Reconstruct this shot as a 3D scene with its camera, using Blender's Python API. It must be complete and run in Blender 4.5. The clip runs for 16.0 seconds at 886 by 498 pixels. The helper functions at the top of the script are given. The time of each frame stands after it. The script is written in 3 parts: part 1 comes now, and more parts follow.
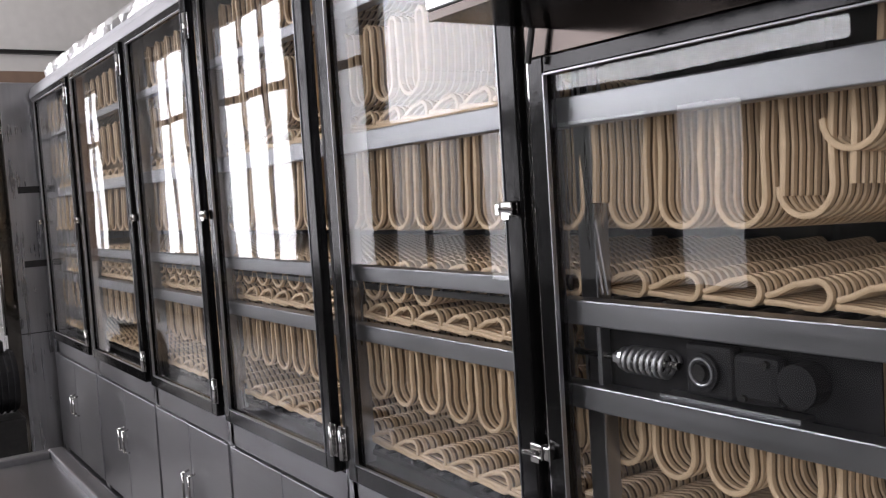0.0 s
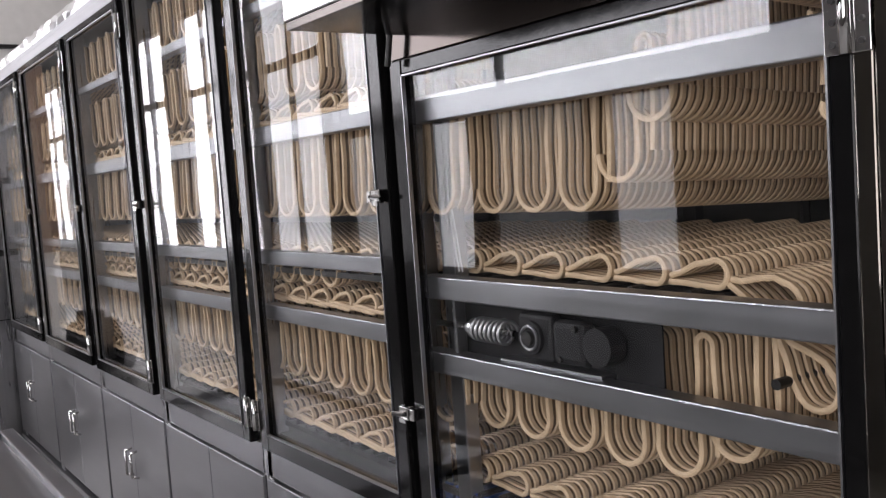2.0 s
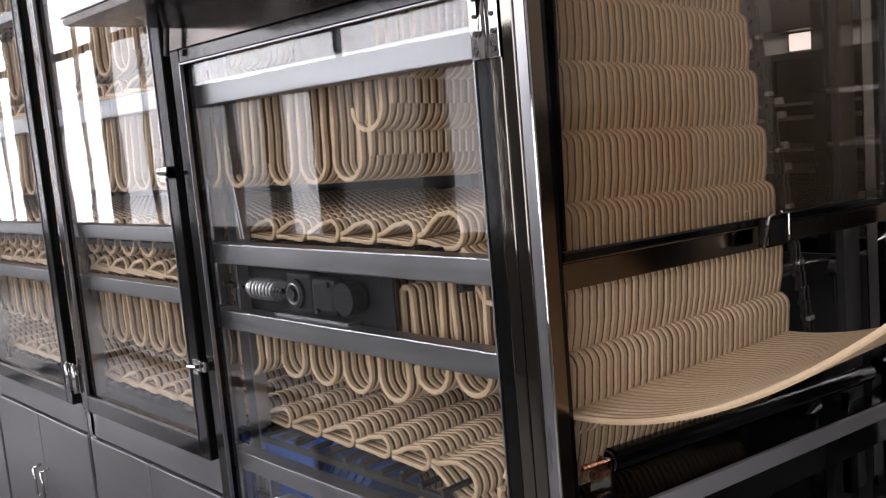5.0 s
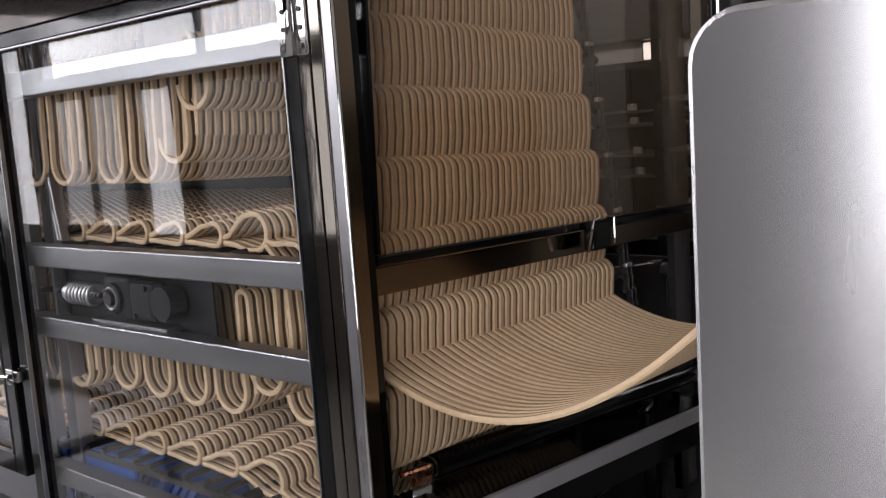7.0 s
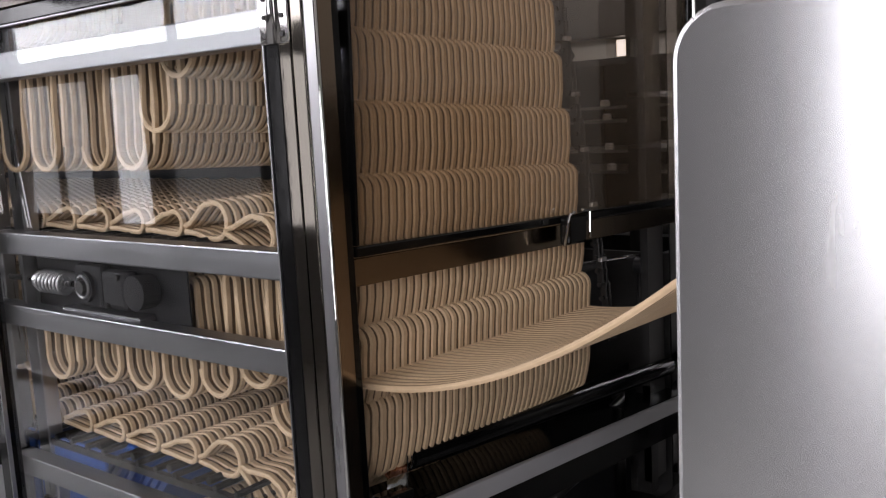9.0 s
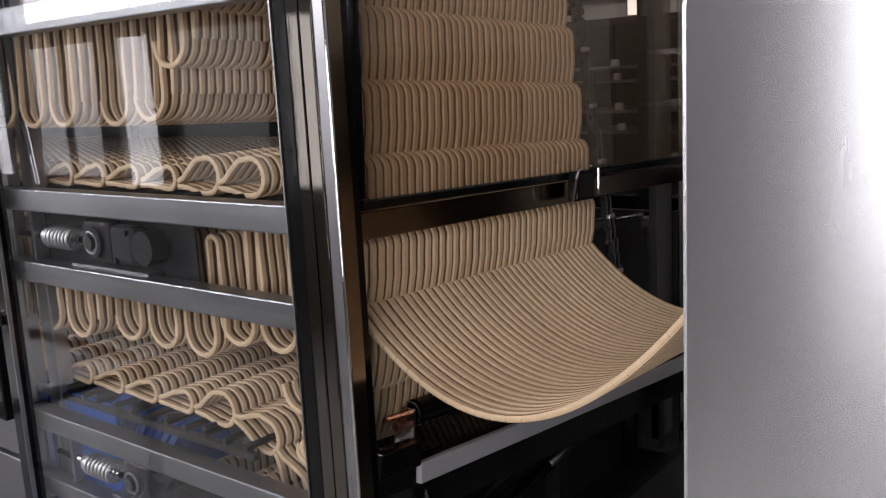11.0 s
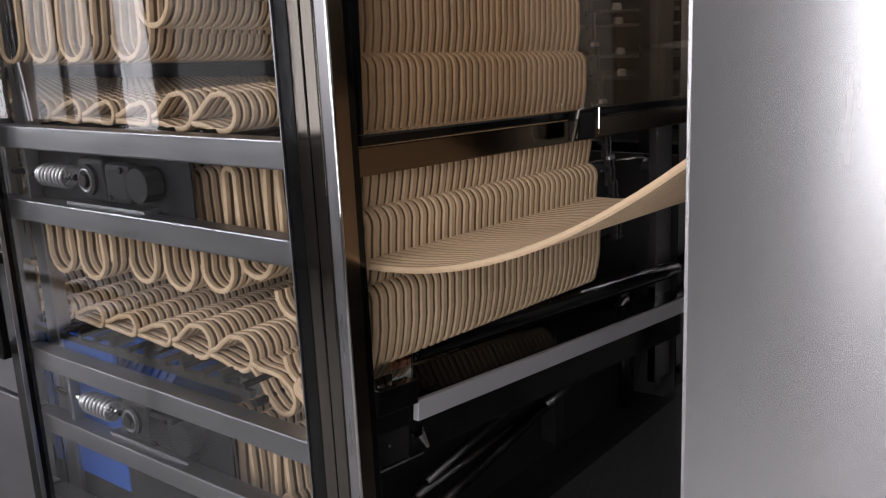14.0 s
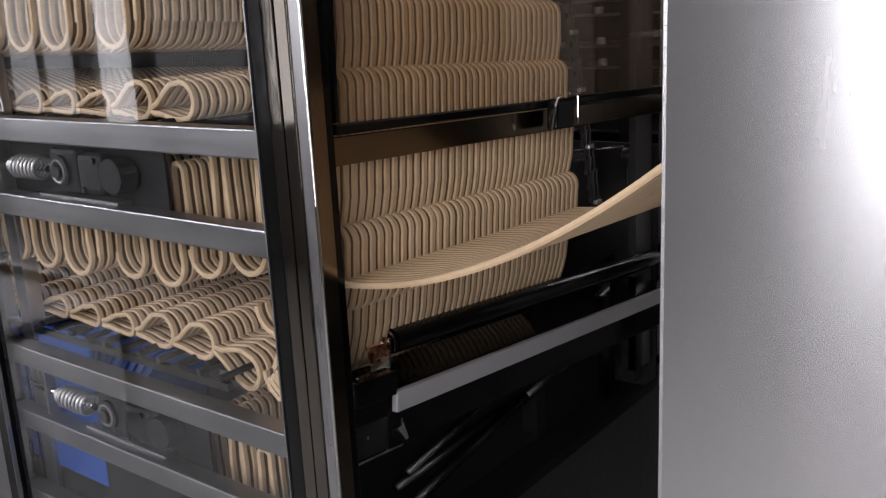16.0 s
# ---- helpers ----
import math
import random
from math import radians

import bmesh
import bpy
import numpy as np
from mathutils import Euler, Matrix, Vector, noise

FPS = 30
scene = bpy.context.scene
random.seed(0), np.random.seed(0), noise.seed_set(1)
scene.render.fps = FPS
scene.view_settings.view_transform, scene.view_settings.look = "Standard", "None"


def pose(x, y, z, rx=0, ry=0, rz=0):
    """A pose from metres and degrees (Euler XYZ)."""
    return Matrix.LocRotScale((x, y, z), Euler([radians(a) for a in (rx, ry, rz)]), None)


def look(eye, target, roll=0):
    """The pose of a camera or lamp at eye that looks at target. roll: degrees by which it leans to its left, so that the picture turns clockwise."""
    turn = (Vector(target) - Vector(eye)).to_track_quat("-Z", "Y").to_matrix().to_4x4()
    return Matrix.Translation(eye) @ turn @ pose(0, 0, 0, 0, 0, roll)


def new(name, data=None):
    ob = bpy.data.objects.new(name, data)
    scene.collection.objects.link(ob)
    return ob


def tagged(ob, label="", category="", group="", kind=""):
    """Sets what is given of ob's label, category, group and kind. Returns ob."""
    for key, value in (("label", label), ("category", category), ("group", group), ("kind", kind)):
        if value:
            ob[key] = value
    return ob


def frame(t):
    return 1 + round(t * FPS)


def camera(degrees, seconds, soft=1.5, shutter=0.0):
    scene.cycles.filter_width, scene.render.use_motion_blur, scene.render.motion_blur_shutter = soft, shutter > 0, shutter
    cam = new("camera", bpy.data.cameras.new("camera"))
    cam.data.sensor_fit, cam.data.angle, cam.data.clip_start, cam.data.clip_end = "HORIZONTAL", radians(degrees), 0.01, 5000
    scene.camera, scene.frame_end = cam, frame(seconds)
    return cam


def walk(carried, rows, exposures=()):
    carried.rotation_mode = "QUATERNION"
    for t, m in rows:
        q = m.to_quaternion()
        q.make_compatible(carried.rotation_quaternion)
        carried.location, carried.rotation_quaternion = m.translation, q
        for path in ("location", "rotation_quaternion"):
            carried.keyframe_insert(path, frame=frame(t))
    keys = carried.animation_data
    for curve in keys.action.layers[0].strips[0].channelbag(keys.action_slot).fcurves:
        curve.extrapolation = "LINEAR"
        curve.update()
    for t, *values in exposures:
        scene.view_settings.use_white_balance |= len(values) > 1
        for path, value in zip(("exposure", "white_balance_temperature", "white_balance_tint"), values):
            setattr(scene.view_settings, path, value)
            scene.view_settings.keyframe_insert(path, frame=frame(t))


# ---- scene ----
cam = camera(51.9, 16.0, 1.25)
PATH = [
    (0, (-1.073, -0.271, 1.49), (0.039, 1.387, 1.364), -3.7),
    (0.5, (-1.024, -0.376, 1.489), (-0.004, 1.34, 1.36), -3.1),
    (1, (-0.982, -0.437, 1.48), (0.036, 1.278, 1.339), -3.0),
    (1.5, (-0.996, -0.503, 1.473), (0.098, 1.168, 1.354), -4.1),
    (2, (-1.003, -0.552, 1.475), (0.139, 1.083, 1.323), -4.1),
    (2.2, (-1.012, -0.576, 1.485), (0.172, 1.027, 1.31), -4.8),
    (2.5, (-0.995, -0.601, 1.485), (0.232, 0.968, 1.3), -4.7),
    (3, (-0.958, -0.679, 1.48), (0.232, 0.919, 1.305), -3.7),
    (3.5, (-0.934, -0.743, 1.48), (0.295, 0.825, 1.3), -3.2),
    (4, (-0.936, -0.785, 1.481), (0.312, 0.767, 1.294), -3.8),
    (4.5, (-0.977, -0.844, 1.481), (0.287, 0.693, 1.28), -5.4),
    (5, (-0.99, -0.896, 1.479), (0.35, 0.568, 1.233), -5.0),
    (5.2, (-0.97, -0.92, 1.486), (0.397, 0.518, 1.235), -4.8),
    (7.5, (-0.896, -0.945, 1.469), (0.648, 0.298, 1.203), -3.5),
    (8, (-0.9, -0.94, 1.471), (0.659, 0.283, 1.204), -3.1),
    (10.5, (-0.907, -0.932, 1.458), (0.636, 0.296, 1.126), -2.8),
    (11, (-0.904, -0.936, 1.454), (0.63, 0.296, 1.094), -3.0),
    (11.5, (-0.908, -0.938, 1.452), (0.613, 0.306, 1.08), -3.0),
    (12, (-0.91, -0.939, 1.446), (0.607, 0.305, 1.059), -3.0),
    (12.5, (-0.909, -0.937, 1.446), (0.61, 0.303, 1.051), -3.0),
    (13, (-0.915, -0.944, 1.446), (0.591, 0.307, 1.034), -3.4),
    (13.5, (-0.902, -0.93, 1.435), (0.599, 0.311, 0.981), -3.2),
    (14, (-0.899, -0.929, 1.433), (0.617, 0.288, 0.965), -2.7),
    (14.5, (-0.894, -0.932, 1.431), (0.648, 0.248, 0.955), -2.5),
    (15, (-0.898, -0.93, 1.43), (0.642, 0.253, 0.952), -2.5),
    (15.5, (-0.891, -0.929, 1.427), (0.644, 0.257, 0.94), -2.6),
    (16, (-0.884, -0.929, 1.427), (0.65, 0.258, 0.939), -2.8),
]
walk(cam, [(t, look(eye, target, roll)) for t, eye, target, roll in PATH], [(0.0, -1.72, 6500, 19), (2.0, -1.56, 6500, 19), (5.0, -1.5, 6500, 19), (8.0, -1.5, 6500, 19), (16.0, -1.48, 6500, 19)])

# ---- light ----
world = bpy.data.worlds.new("world")
scene.world = world
world.use_nodes = True
sky = world.node_tree.nodes.new("ShaderNodeTexSky")
sky.sky_type, sky.sun_disc, sky.sun_elevation, sky.sun_rotation = "NISHITA", False, radians(38), radians(250)
world.node_tree.links.new(sky.outputs["Color"], world.node_tree.nodes["Background"].inputs["Color"])
world.node_tree.nodes["Background"].inputs["Strength"].default_value = 0.12

WALL_X = -3.0            # the window wall opposite the cabinet
WINDOWS = [(-2.7, 0.0, 0.85, 3.7), (2.85, 3.45, 0.8, 1.95), (4.75, 5.35, 0.75, 1.95), (2.2, 6.7, 2.05, 3.7),
           (8.5, 10.6, 0.8, 3.7), (11.2, 13.3, 0.8, 3.7), (16.3, 18.6, 0.8, 3.7), (3.55, 4.65, 0.8, 1.95), (5.45, 6.7, 0.8, 1.95), (6.9, 8.4, 0.8, 3.7)]
RADIANCE = [16.0, 8.0, 13.0, 26.0, 32.0, 32.0, 26.0, 1.8, 5.0, 13.0]      # last three: dimmer panes added to give the door glass its pale veil


def window_light(y0, y1, z0, z1, radiance):
    data = bpy.data.lights.new("window_daylight", "AREA")
    data.shape, data.size, data.size_y = "RECTANGLE", z1 - z0, y1 - y0
    data.energy = radiance * math.pi * (z1 - z0) * (y1 - y0)
    data.color = (0.98, 0.985, 1.0)
    ob = new("window_daylight", data)
    ob.matrix_world = pose(WALL_X - 0.16, (y0 + y1) / 2, (z0 + z1) / 2, 0, -90, 0)


for w, r in zip(WINDOWS, RADIANCE):
    window_light(*w, r)


# ---- materials ----
def material(name, colour, rough=0.5, metal=0.0, grain=0.06, scale=30.0, stretch=(1, 1, 1), bump=0.02, rough_var=0.08,
             second=None, coat=0.0, specular=0.5, brushed=0.0):
    m = bpy.data.materials.new(name)
    m.use_nodes = True
    n, l = m.node_tree.nodes, m.node_tree.links
    b = n["Principled BSDF"]
    b.inputs["Metallic"].default_value = metal
    b.inputs["Coat Weight"].default_value = coat
    tc, mp = n.new("ShaderNodeTexCoord"), n.new("ShaderNodeMapping")
    mp.inputs["Scale"].default_value = stretch
    l.new(tc.outputs["Object"], mp.inputs["Vector"])
    fine, wide = n.new("ShaderNodeTexNoise"), n.new("ShaderNodeTexNoise")
    fine.inputs["Scale"].default_value, fine.inputs["Detail"].default_value = scale, 5
    wide.inputs["Scale"].default_value, wide.inputs["Detail"].default_value = scale / 12, 3
    l.new(mp.outputs["Vector"], fine.inputs["Vector"])
    l.new(tc.outputs["Object"], wide.inputs["Vector"])
    add = n.new("ShaderNodeMath")
    add.operation = "ADD"
    l.new(fine.outputs["Fac"], add.inputs[0])
    l.new(wide.outputs["Fac"], add.inputs[1])
    ramp = n.new("ShaderNodeMapRange")
    ramp.inputs["From Min"].default_value, ramp.inputs["From Max"].default_value = 0.6, 1.4
    l.new(add.outputs[0], ramp.inputs["Value"])
    mix = n.new("ShaderNodeMix")
    mix.data_type = "RGBA"
    dark = second or [c * (1 - grain * 2) for c in colour]
    mix.inputs["A"].default_value = (*dark, 1)
    mix.inputs["B"].default_value = (*[min(1, c * (1 + grain)) for c in colour], 1)
    l.new(ramp.outputs["Result"], mix.inputs["Factor"])
    out = mix.outputs["Result"]
    b.inputs["Specular IOR Level"].default_value = specular
    if brushed:
        b.inputs["Anisotropic"].default_value, b.inputs["Anisotropic Rotation"].default_value = brushed, 0.25
        tan = n.new("ShaderNodeTangent")
        tan.direction_type, tan.axis = "RADIAL", "Z"
        l.new(tan.outputs["Tangent"], b.inputs["Tangent"])
    l.new(out, b.inputs["Base Color"])
    rr = n.new("ShaderNodeMapRange")
    rr.inputs["To Min"].default_value, rr.inputs["To Max"].default_value = max(0.02, rough - rough_var), min(1, rough + rough_var)
    l.new(ramp.outputs["Result"], rr.inputs["Value"])
    l.new(rr.outputs["Result"], b.inputs["Roughness"])
    if bump:
        bp = n.new("ShaderNodeBump")
        bp.inputs["Strength"].default_value, bp.inputs["Distance"].default_value = 0.4, bump * 0.05
        l.new(fine.outputs["Fac"], bp.inputs["Height"])
        l.new(bp.outputs["Normal"], b.inputs["Normal"])
    return m


def glass_material(name, tint=(0.96, 0.97, 0.97), ior=1.5, wave=0.0, haze=0.0, haze_colour=(0.6, 0.6, 0.62)):
    m = bpy.data.materials.new(name)
    m.use_nodes = True
    n, l = m.node_tree.nodes, m.node_tree.links
    n.remove(n["Principled BSDF"])
    clear, gloss, mix, lw = (n.new(k) for k in ("ShaderNodeBsdfTransparent", "ShaderNodeBsdfGlossy", "ShaderNodeMixShader", "ShaderNodeLayerWeight"))
    clear.inputs["Color"].default_value = (*tint, 1)
    gloss.inputs["Roughness"].default_value = 0.015
    lw.inputs["Blend"].default_value = 0.5
    power, scale = n.new("ShaderNodeMath"), n.new("ShaderNodeMath")
    power.operation, scale.operation = "POWER", "MULTIPLY_ADD"
    power.inputs[1].default_value = 5.0
    f0 = ((ior - 1) / (ior + 1)) ** 2
    scale.inputs[1].default_value, scale.inputs[2].default_value = 1 - f0, f0
    l.new(lw.outputs["Facing"], power.inputs[0])
    l.new(power.outputs[0], scale.inputs[0])
    if wave:
        tc, tex, bp = n.new("ShaderNodeTexCoord"), n.new("ShaderNodeTexNoise"), n.new("ShaderNodeBump")
        tex.inputs["Scale"].default_value, tex.inputs["Detail"].default_value = 3.0, 1.0
        bp.inputs["Strength"].default_value, bp.inputs["Distance"].default_value = 1.0, wave
        l.new(tc.outputs["Object"], tex.inputs["Vector"])
        l.new(tex.outputs["Fac"], bp.inputs["Height"])
        l.new(bp.outputs["Normal"], gloss.inputs["Normal"])
    l.new(scale.outputs[0], mix.inputs["Fac"])
    if haze:       # an uneven diffuse haze painted over the clear pane
        veil, lay, haze_noise, amount, at = (n.new(k) for k in ("ShaderNodeBsdfDiffuse", "ShaderNodeMixShader", "ShaderNodeTexNoise", "ShaderNodeMapRange", "ShaderNodeTexCoord"))
        veil.inputs["Color"].default_value = (*haze_colour, 1)
        haze_noise.inputs["Scale"].default_value, haze_noise.inputs["Detail"].default_value = 4.0, 4
        amount.inputs["To Min"].default_value, amount.inputs["To Max"].default_value = haze * 0.5, haze * 1.5
        l.new(at.outputs["Object"], haze_noise.inputs["Vector"])
        l.new(haze_noise.outputs["Fac"], amount.inputs["Value"])
        l.new(amount.outputs["Result"], lay.inputs["Fac"])
        l.new(clear.outputs["BSDF"], lay.inputs[1])
        l.new(veil.outputs["BSDF"], lay.inputs[2])
        clear = lay
    l.new(clear.outputs[0], mix.inputs[1])
    l.new(gloss.outputs["BSDF"], mix.inputs[2])
    l.new(mix.outputs["Shader"], n["Material Output"].inputs["Surface"])
    return m


STEEL = material("brushed_steel", (0.32, 0.32, 0.33), 0.36, 1.0, 0.08, 60, (1, 0.04, 1), 0.02)
STEEL_UP = material("brushed_steel_upright", (0.42, 0.42, 0.43), 0.3, 1.0, 0.08, 60, (1, 1, 0.04), 0.02)
SATIN = material("satin_steel_sheet", (0.74, 0.74, 0.75), 0.28, 1.0, 0.008, 25, (1, 1, 1), 0.0, 0.008)
CHROME = material("polished_steel", (0.56, 0.55, 0.535), 0.05, 1.0, 0.05, 25, (1, 1, 0.2), 0.008, 0.03)
BLACK = material("black_gloss_frame", (0.004, 0.004, 0.004), 0.12, 0.0, 0.15, 40, (1, 1, 1), 0.01, 0.05, specular=0.22)
GASKET = material("black_rubber", (0.02, 0.02, 0.02), 0.5, 0.0, 0.2, 80)
DARK = material("dark_greased_steel", (0.022, 0.021, 0.02), 0.4, 0.4, 0.25, 35, (1, 1, 1), 0.05)
CAST = material("black_cast_iron", (0.014, 0.014, 0.015), 0.55, 0.0, 0.2, 60, (1, 1, 1), 0.06, specular=0.2)
PIPE = material("dull_dark_pipe", (0.09, 0.088, 0.085), 0.35, 1.0, 0.15, 40)
HOOD = material("dark_polished_hood", (0.06, 0.05, 0.045), 0.14, 1.0, 0.1, 20, (1, 0.1, 1), 0.01)
# for the strips between the ribs, coloured dark to hold the gaps' shade
WEB = material("gap_shade_brown", (0.13, 0.08, 0.04), 0.55, 0.0, 0.12, 60, (1, 1, 1), 0.03)
NOODLE = material("noodle_dough", (0.61, 0.45, 0.285), 0.6, 0.0, 0.07, 70, (1, 1, 1), 0.04, 0.06, (0.48, 0.345, 0.205))
ALU = material("dull_aluminium", (0.5, 0.5, 0.51), 0.5, 0.35, 0.05, 40, (0.1, 1, 1), 0.01)
GALV = material("pale_steel", (0.6, 0.6, 0.61), 0.42, 1.0, 0.05, 50, (0.1, 1, 1), 0.01)
COVER = material("brushed_cover_sheet", (0.74, 0.74, 0.75), 0.27, 1.0, 0.012, 14, (1, 1, 0.2), 0.0, 0.012, brushed=0.75)
CLOTH_BLUE = material("reflection_blue", (0.018, 0.085, 0.36), 0.4, 0.0, 0.15, 40)
COPPER = material("brass_bolt", (0.5, 0.22, 0.13), 0.3, 1.0, 0.1, 60)
PLASTER = material("plaster_wall", (0.62, 0.61, 0.58), 0.85, 0.0, 0.05, 14)
DADO = material("grey_painted_wall", (0.3, 0.3, 0.305), 0.7, 0.0, 0.06, 12)
TUBE = material("dark_polished_strip", (0.17, 0.155, 0.135), 0.06, 1.0, 0.15, 12, (1, 1, 0.3), 0.02, 0.03)
# polished steel; the brown it mirrors is partly put into its colour
STILE = material("brown_mirror_steel", (0.24, 0.185, 0.135), 0.16, 1.0, 0.08, 25, (1, 1, 0.2), 0.005, 0.03)
CONCRETE = material("concrete_floor", (0.4, 0.4, 0.39), 0.55, 0.0, 0.12, 10, (1, 1, 1), 0.06, 0.1)
BOARD = material("brown_wall_board", (0.2, 0.13, 0.09), 0.6, 0.0, 0.1, 20)
WINFRAME = material("window_frame_paint", (0.2, 0.2, 0.21), 0.5, 0.0, 0.1, 30)
GLASS = glass_material("door_glass", wave=0.0006)
GLASS_STILL = glass_material("window_glass", wave=0.0)
GLASS_WAVY = glass_material("acrylic_flap", (0.90, 0.85, 0.79), 1.5, 0.0015, 0.07, (0.40, 0.30, 0.2))
INSIDE = material("cabinet_lining", (0.07, 0.068, 0.066), 0.45, 0.6, 0.1, 30)


# ---- building blocks ----
def box(bm, x0, x1, y0, y1, z0, z1, bevel=0.0):
    made = bmesh.ops.create_cube(bm, size=1.0, matrix=Matrix.Translation(((x0 + x1) / 2, (y0 + y1) / 2, (z0 + z1) / 2)) @ Matrix.Diagonal((abs(x1 - x0), abs(y1 - y0), abs(z1 - z0), 1)))
    if bevel:
        edges = list({e for v in made["verts"] for e in v.link_edges})
        bmesh.ops.bevel(bm, geom=edges, offset=bevel, segments=2, affect="EDGES", profile=0.5)
    return bm


def rod(bm, a, b, r, seg=12, r2=None):
    a, b = Vector(a), Vector(b)
    d = b - a
    m = Matrix.Translation((a + b) / 2) @ d.to_track_quat("Z", "Y").to_matrix().to_4x4()
    bmesh.ops.create_cone(bm, cap_ends=True, segments=seg, radius1=r, radius2=r if r2 is None else r2, depth=d.length, matrix=m)
    return bm


def tube(bm, points, r, seg=8):
    for a, b in zip(points, points[1:]):
        rod(bm, a, b, r, seg)
    for p in points[1:-1]:
        bmesh.ops.create_icosphere(bm, subdivisions=1, radius=r * 1.02, matrix=Matrix.Translation(p))
    return bm


def sweep(bm, pts, r, seg=8):
    """A round wire along a path of points."""
    rows = []
    for i, p in enumerate(pts):
        d = (pts[min(i + 1, len(pts) - 1)] - pts[max(i - 1, 0)]).normalized()
        u = d.cross(Vector((0, 1, 0))).normalized()
        w = d.cross(u)
        rows.append([bm.verts.new(p + u * (r * math.cos(2 * math.pi * k / seg)) + w * (r * math.sin(2 * math.pi * k / seg))) for k in range(seg)])
    for a, b in zip(rows, rows[1:]):
        for k in range(seg):
            bm.faces.new((a[k], a[(k + 1) % seg], b[(k + 1) % seg], b[k]))
    bm.faces.new(rows[0][::-1])
    bm.faces.new(rows[-1])
    return bm


def ring(bm, centre, axis, radius, r, seg=20, side=8):
    """A ring of round section."""
    q = Vector(axis).to_track_quat("Z", "Y").to_matrix()
    c = Vector(centre)
    pts = [c + q @ Vector((radius * math.cos(2 * math.pi * i / seg), radius * math.sin(2 * math.pi * i / seg), 0)) for i in range(seg)]
    for i in range(seg):
        rod(bm, pts[i], pts[(i + 1) % seg], r, side)
    return bm


def part(name, bm, mat, parent=None, label="", smooth=False):
    me = bpy.data.meshes.new(name)
    bm.to_mesh(me)
    bm.free()
    me.materials.append(mat)
    if smooth:
        for p in me.polygons:
            p.use_smooth = True
    ob = new(name, me)
    if parent:
        ob.parent = parent
    if label:
        ob["label"] = label
    return ob


def empty(name, m=None, label="", category="", group="", kind=""):
    ob = new(name)
    ob.empty_display_size = 0.05
    if m is not None:
        ob.matrix_basis = m
    return tagged(ob, label, category, group, kind)


def B():
    return bmesh.new()


def slab(name, x0, x1, y0, y1, z0, z1, mat, parent=None, bevel=0.0, label=""):
    return part(name, box(B(), x0, x1, y0, y1, z0, z1, bevel), mat, parent, label)


# ---- the hall ----
def hall():
    tagged(slab("floor", -3.2, 4.2, -6.2, 22.2, -0.2, 0, CONCRETE), "grey worn concrete hall floor", "floor", kind="structure")
    tagged(slab("ceiling", -3.2, 4.2, -6.2, 22.2, 4.3, 4.5, PLASTER), "off-white plain hall ceiling", "ceiling", kind="structure")
    tagged(slab("wall_east", 4.0, 4.2, -6, 22, 0, 4.3, PLASTER), "off-white plastered hall wall", "wall", kind="structure")
    tagged(slab("wall_north", -3, 4, 22, 22.2, 0, 4.3, PLASTER), "off-white plastered end wall", "wall", kind="structure")
    tagged(slab("wall_south", -3, 4, -6.2, -6, 0, 4.3, PLASTER), "off-white plastered end wall", "wall", kind="structure")
    west = empty("wall_west", None, "off-white wall with tall daylight windows", "wall", kind="structure")
    ys = sorted({-6.0, 22.0, *[w[0] for w in WINDOWS], *[w[1] for w in WINDOWS]})
    for a, b in zip(ys, ys[1:]):
        mid = (a + b) / 2
        holes = sorted((w[2], w[3]) for w in WINDOWS if w[0] < mid < w[1])
        z = 0.0
        for h0, h1 in holes + [(4.3, 4.3)]:
            if h0 > z:
                slab("wall_panel", WALL_X - 0.2, WALL_X, a, b, z, h0, DADO, west)
            z = h1
    for i, (y0, y1, z0, z1) in enumerate(WINDOWS):
        win = empty(f"window_{i + 1}", pose(WALL_X - 0.09, 0, 0), "grey framed tall window with bright daylight", "window", kind="structure")
        bm = B()
        for a, b, c, d in ((y0, y0 + 0.05, z0, z1), (y1 - 0.05, y1, z0, z1), (y0, y1, z0, z0 + 0.05), (y0, y1, z1 - 0.05, z1)):
            box(bm, -0.03, 0.03, a, b, c, d)
        part("window_frame", bm, WINFRAME, win)
        n = 2 if y1 - y0 > 4 else max(1, round((y1 - y0) / 0.75))
        for k in range(1, n):
            y = y0 + (y1 - y0) * k / n
            slab("mullion", -0.025, 0.025, y - 0.025, y + 0.025, z0 + 0.05, z1 - 0.05, WINFRAME, win)
        if z0 < 1.5 and z1 > 3:
            slab("transom", -0.028, 0.028, y0 + 0.05, y1 - 0.05, 2.7, 2.78, WINFRAME, win)
        pane = slab("pane", -0.004, 0.004, y0 + 0.05, y1 - 0.05, z0 + 0.05, z1 - 0.05, GLASS_STILL, win)
        pane.visible_shadow = False


hall()

# ---- the drying cabinet ----
POSTS = [0.0, 1.003, 1.825, 2.70, 3.55, 4.56, 5.53]
DOOR_TOP, SILL = 2.19, 0.77


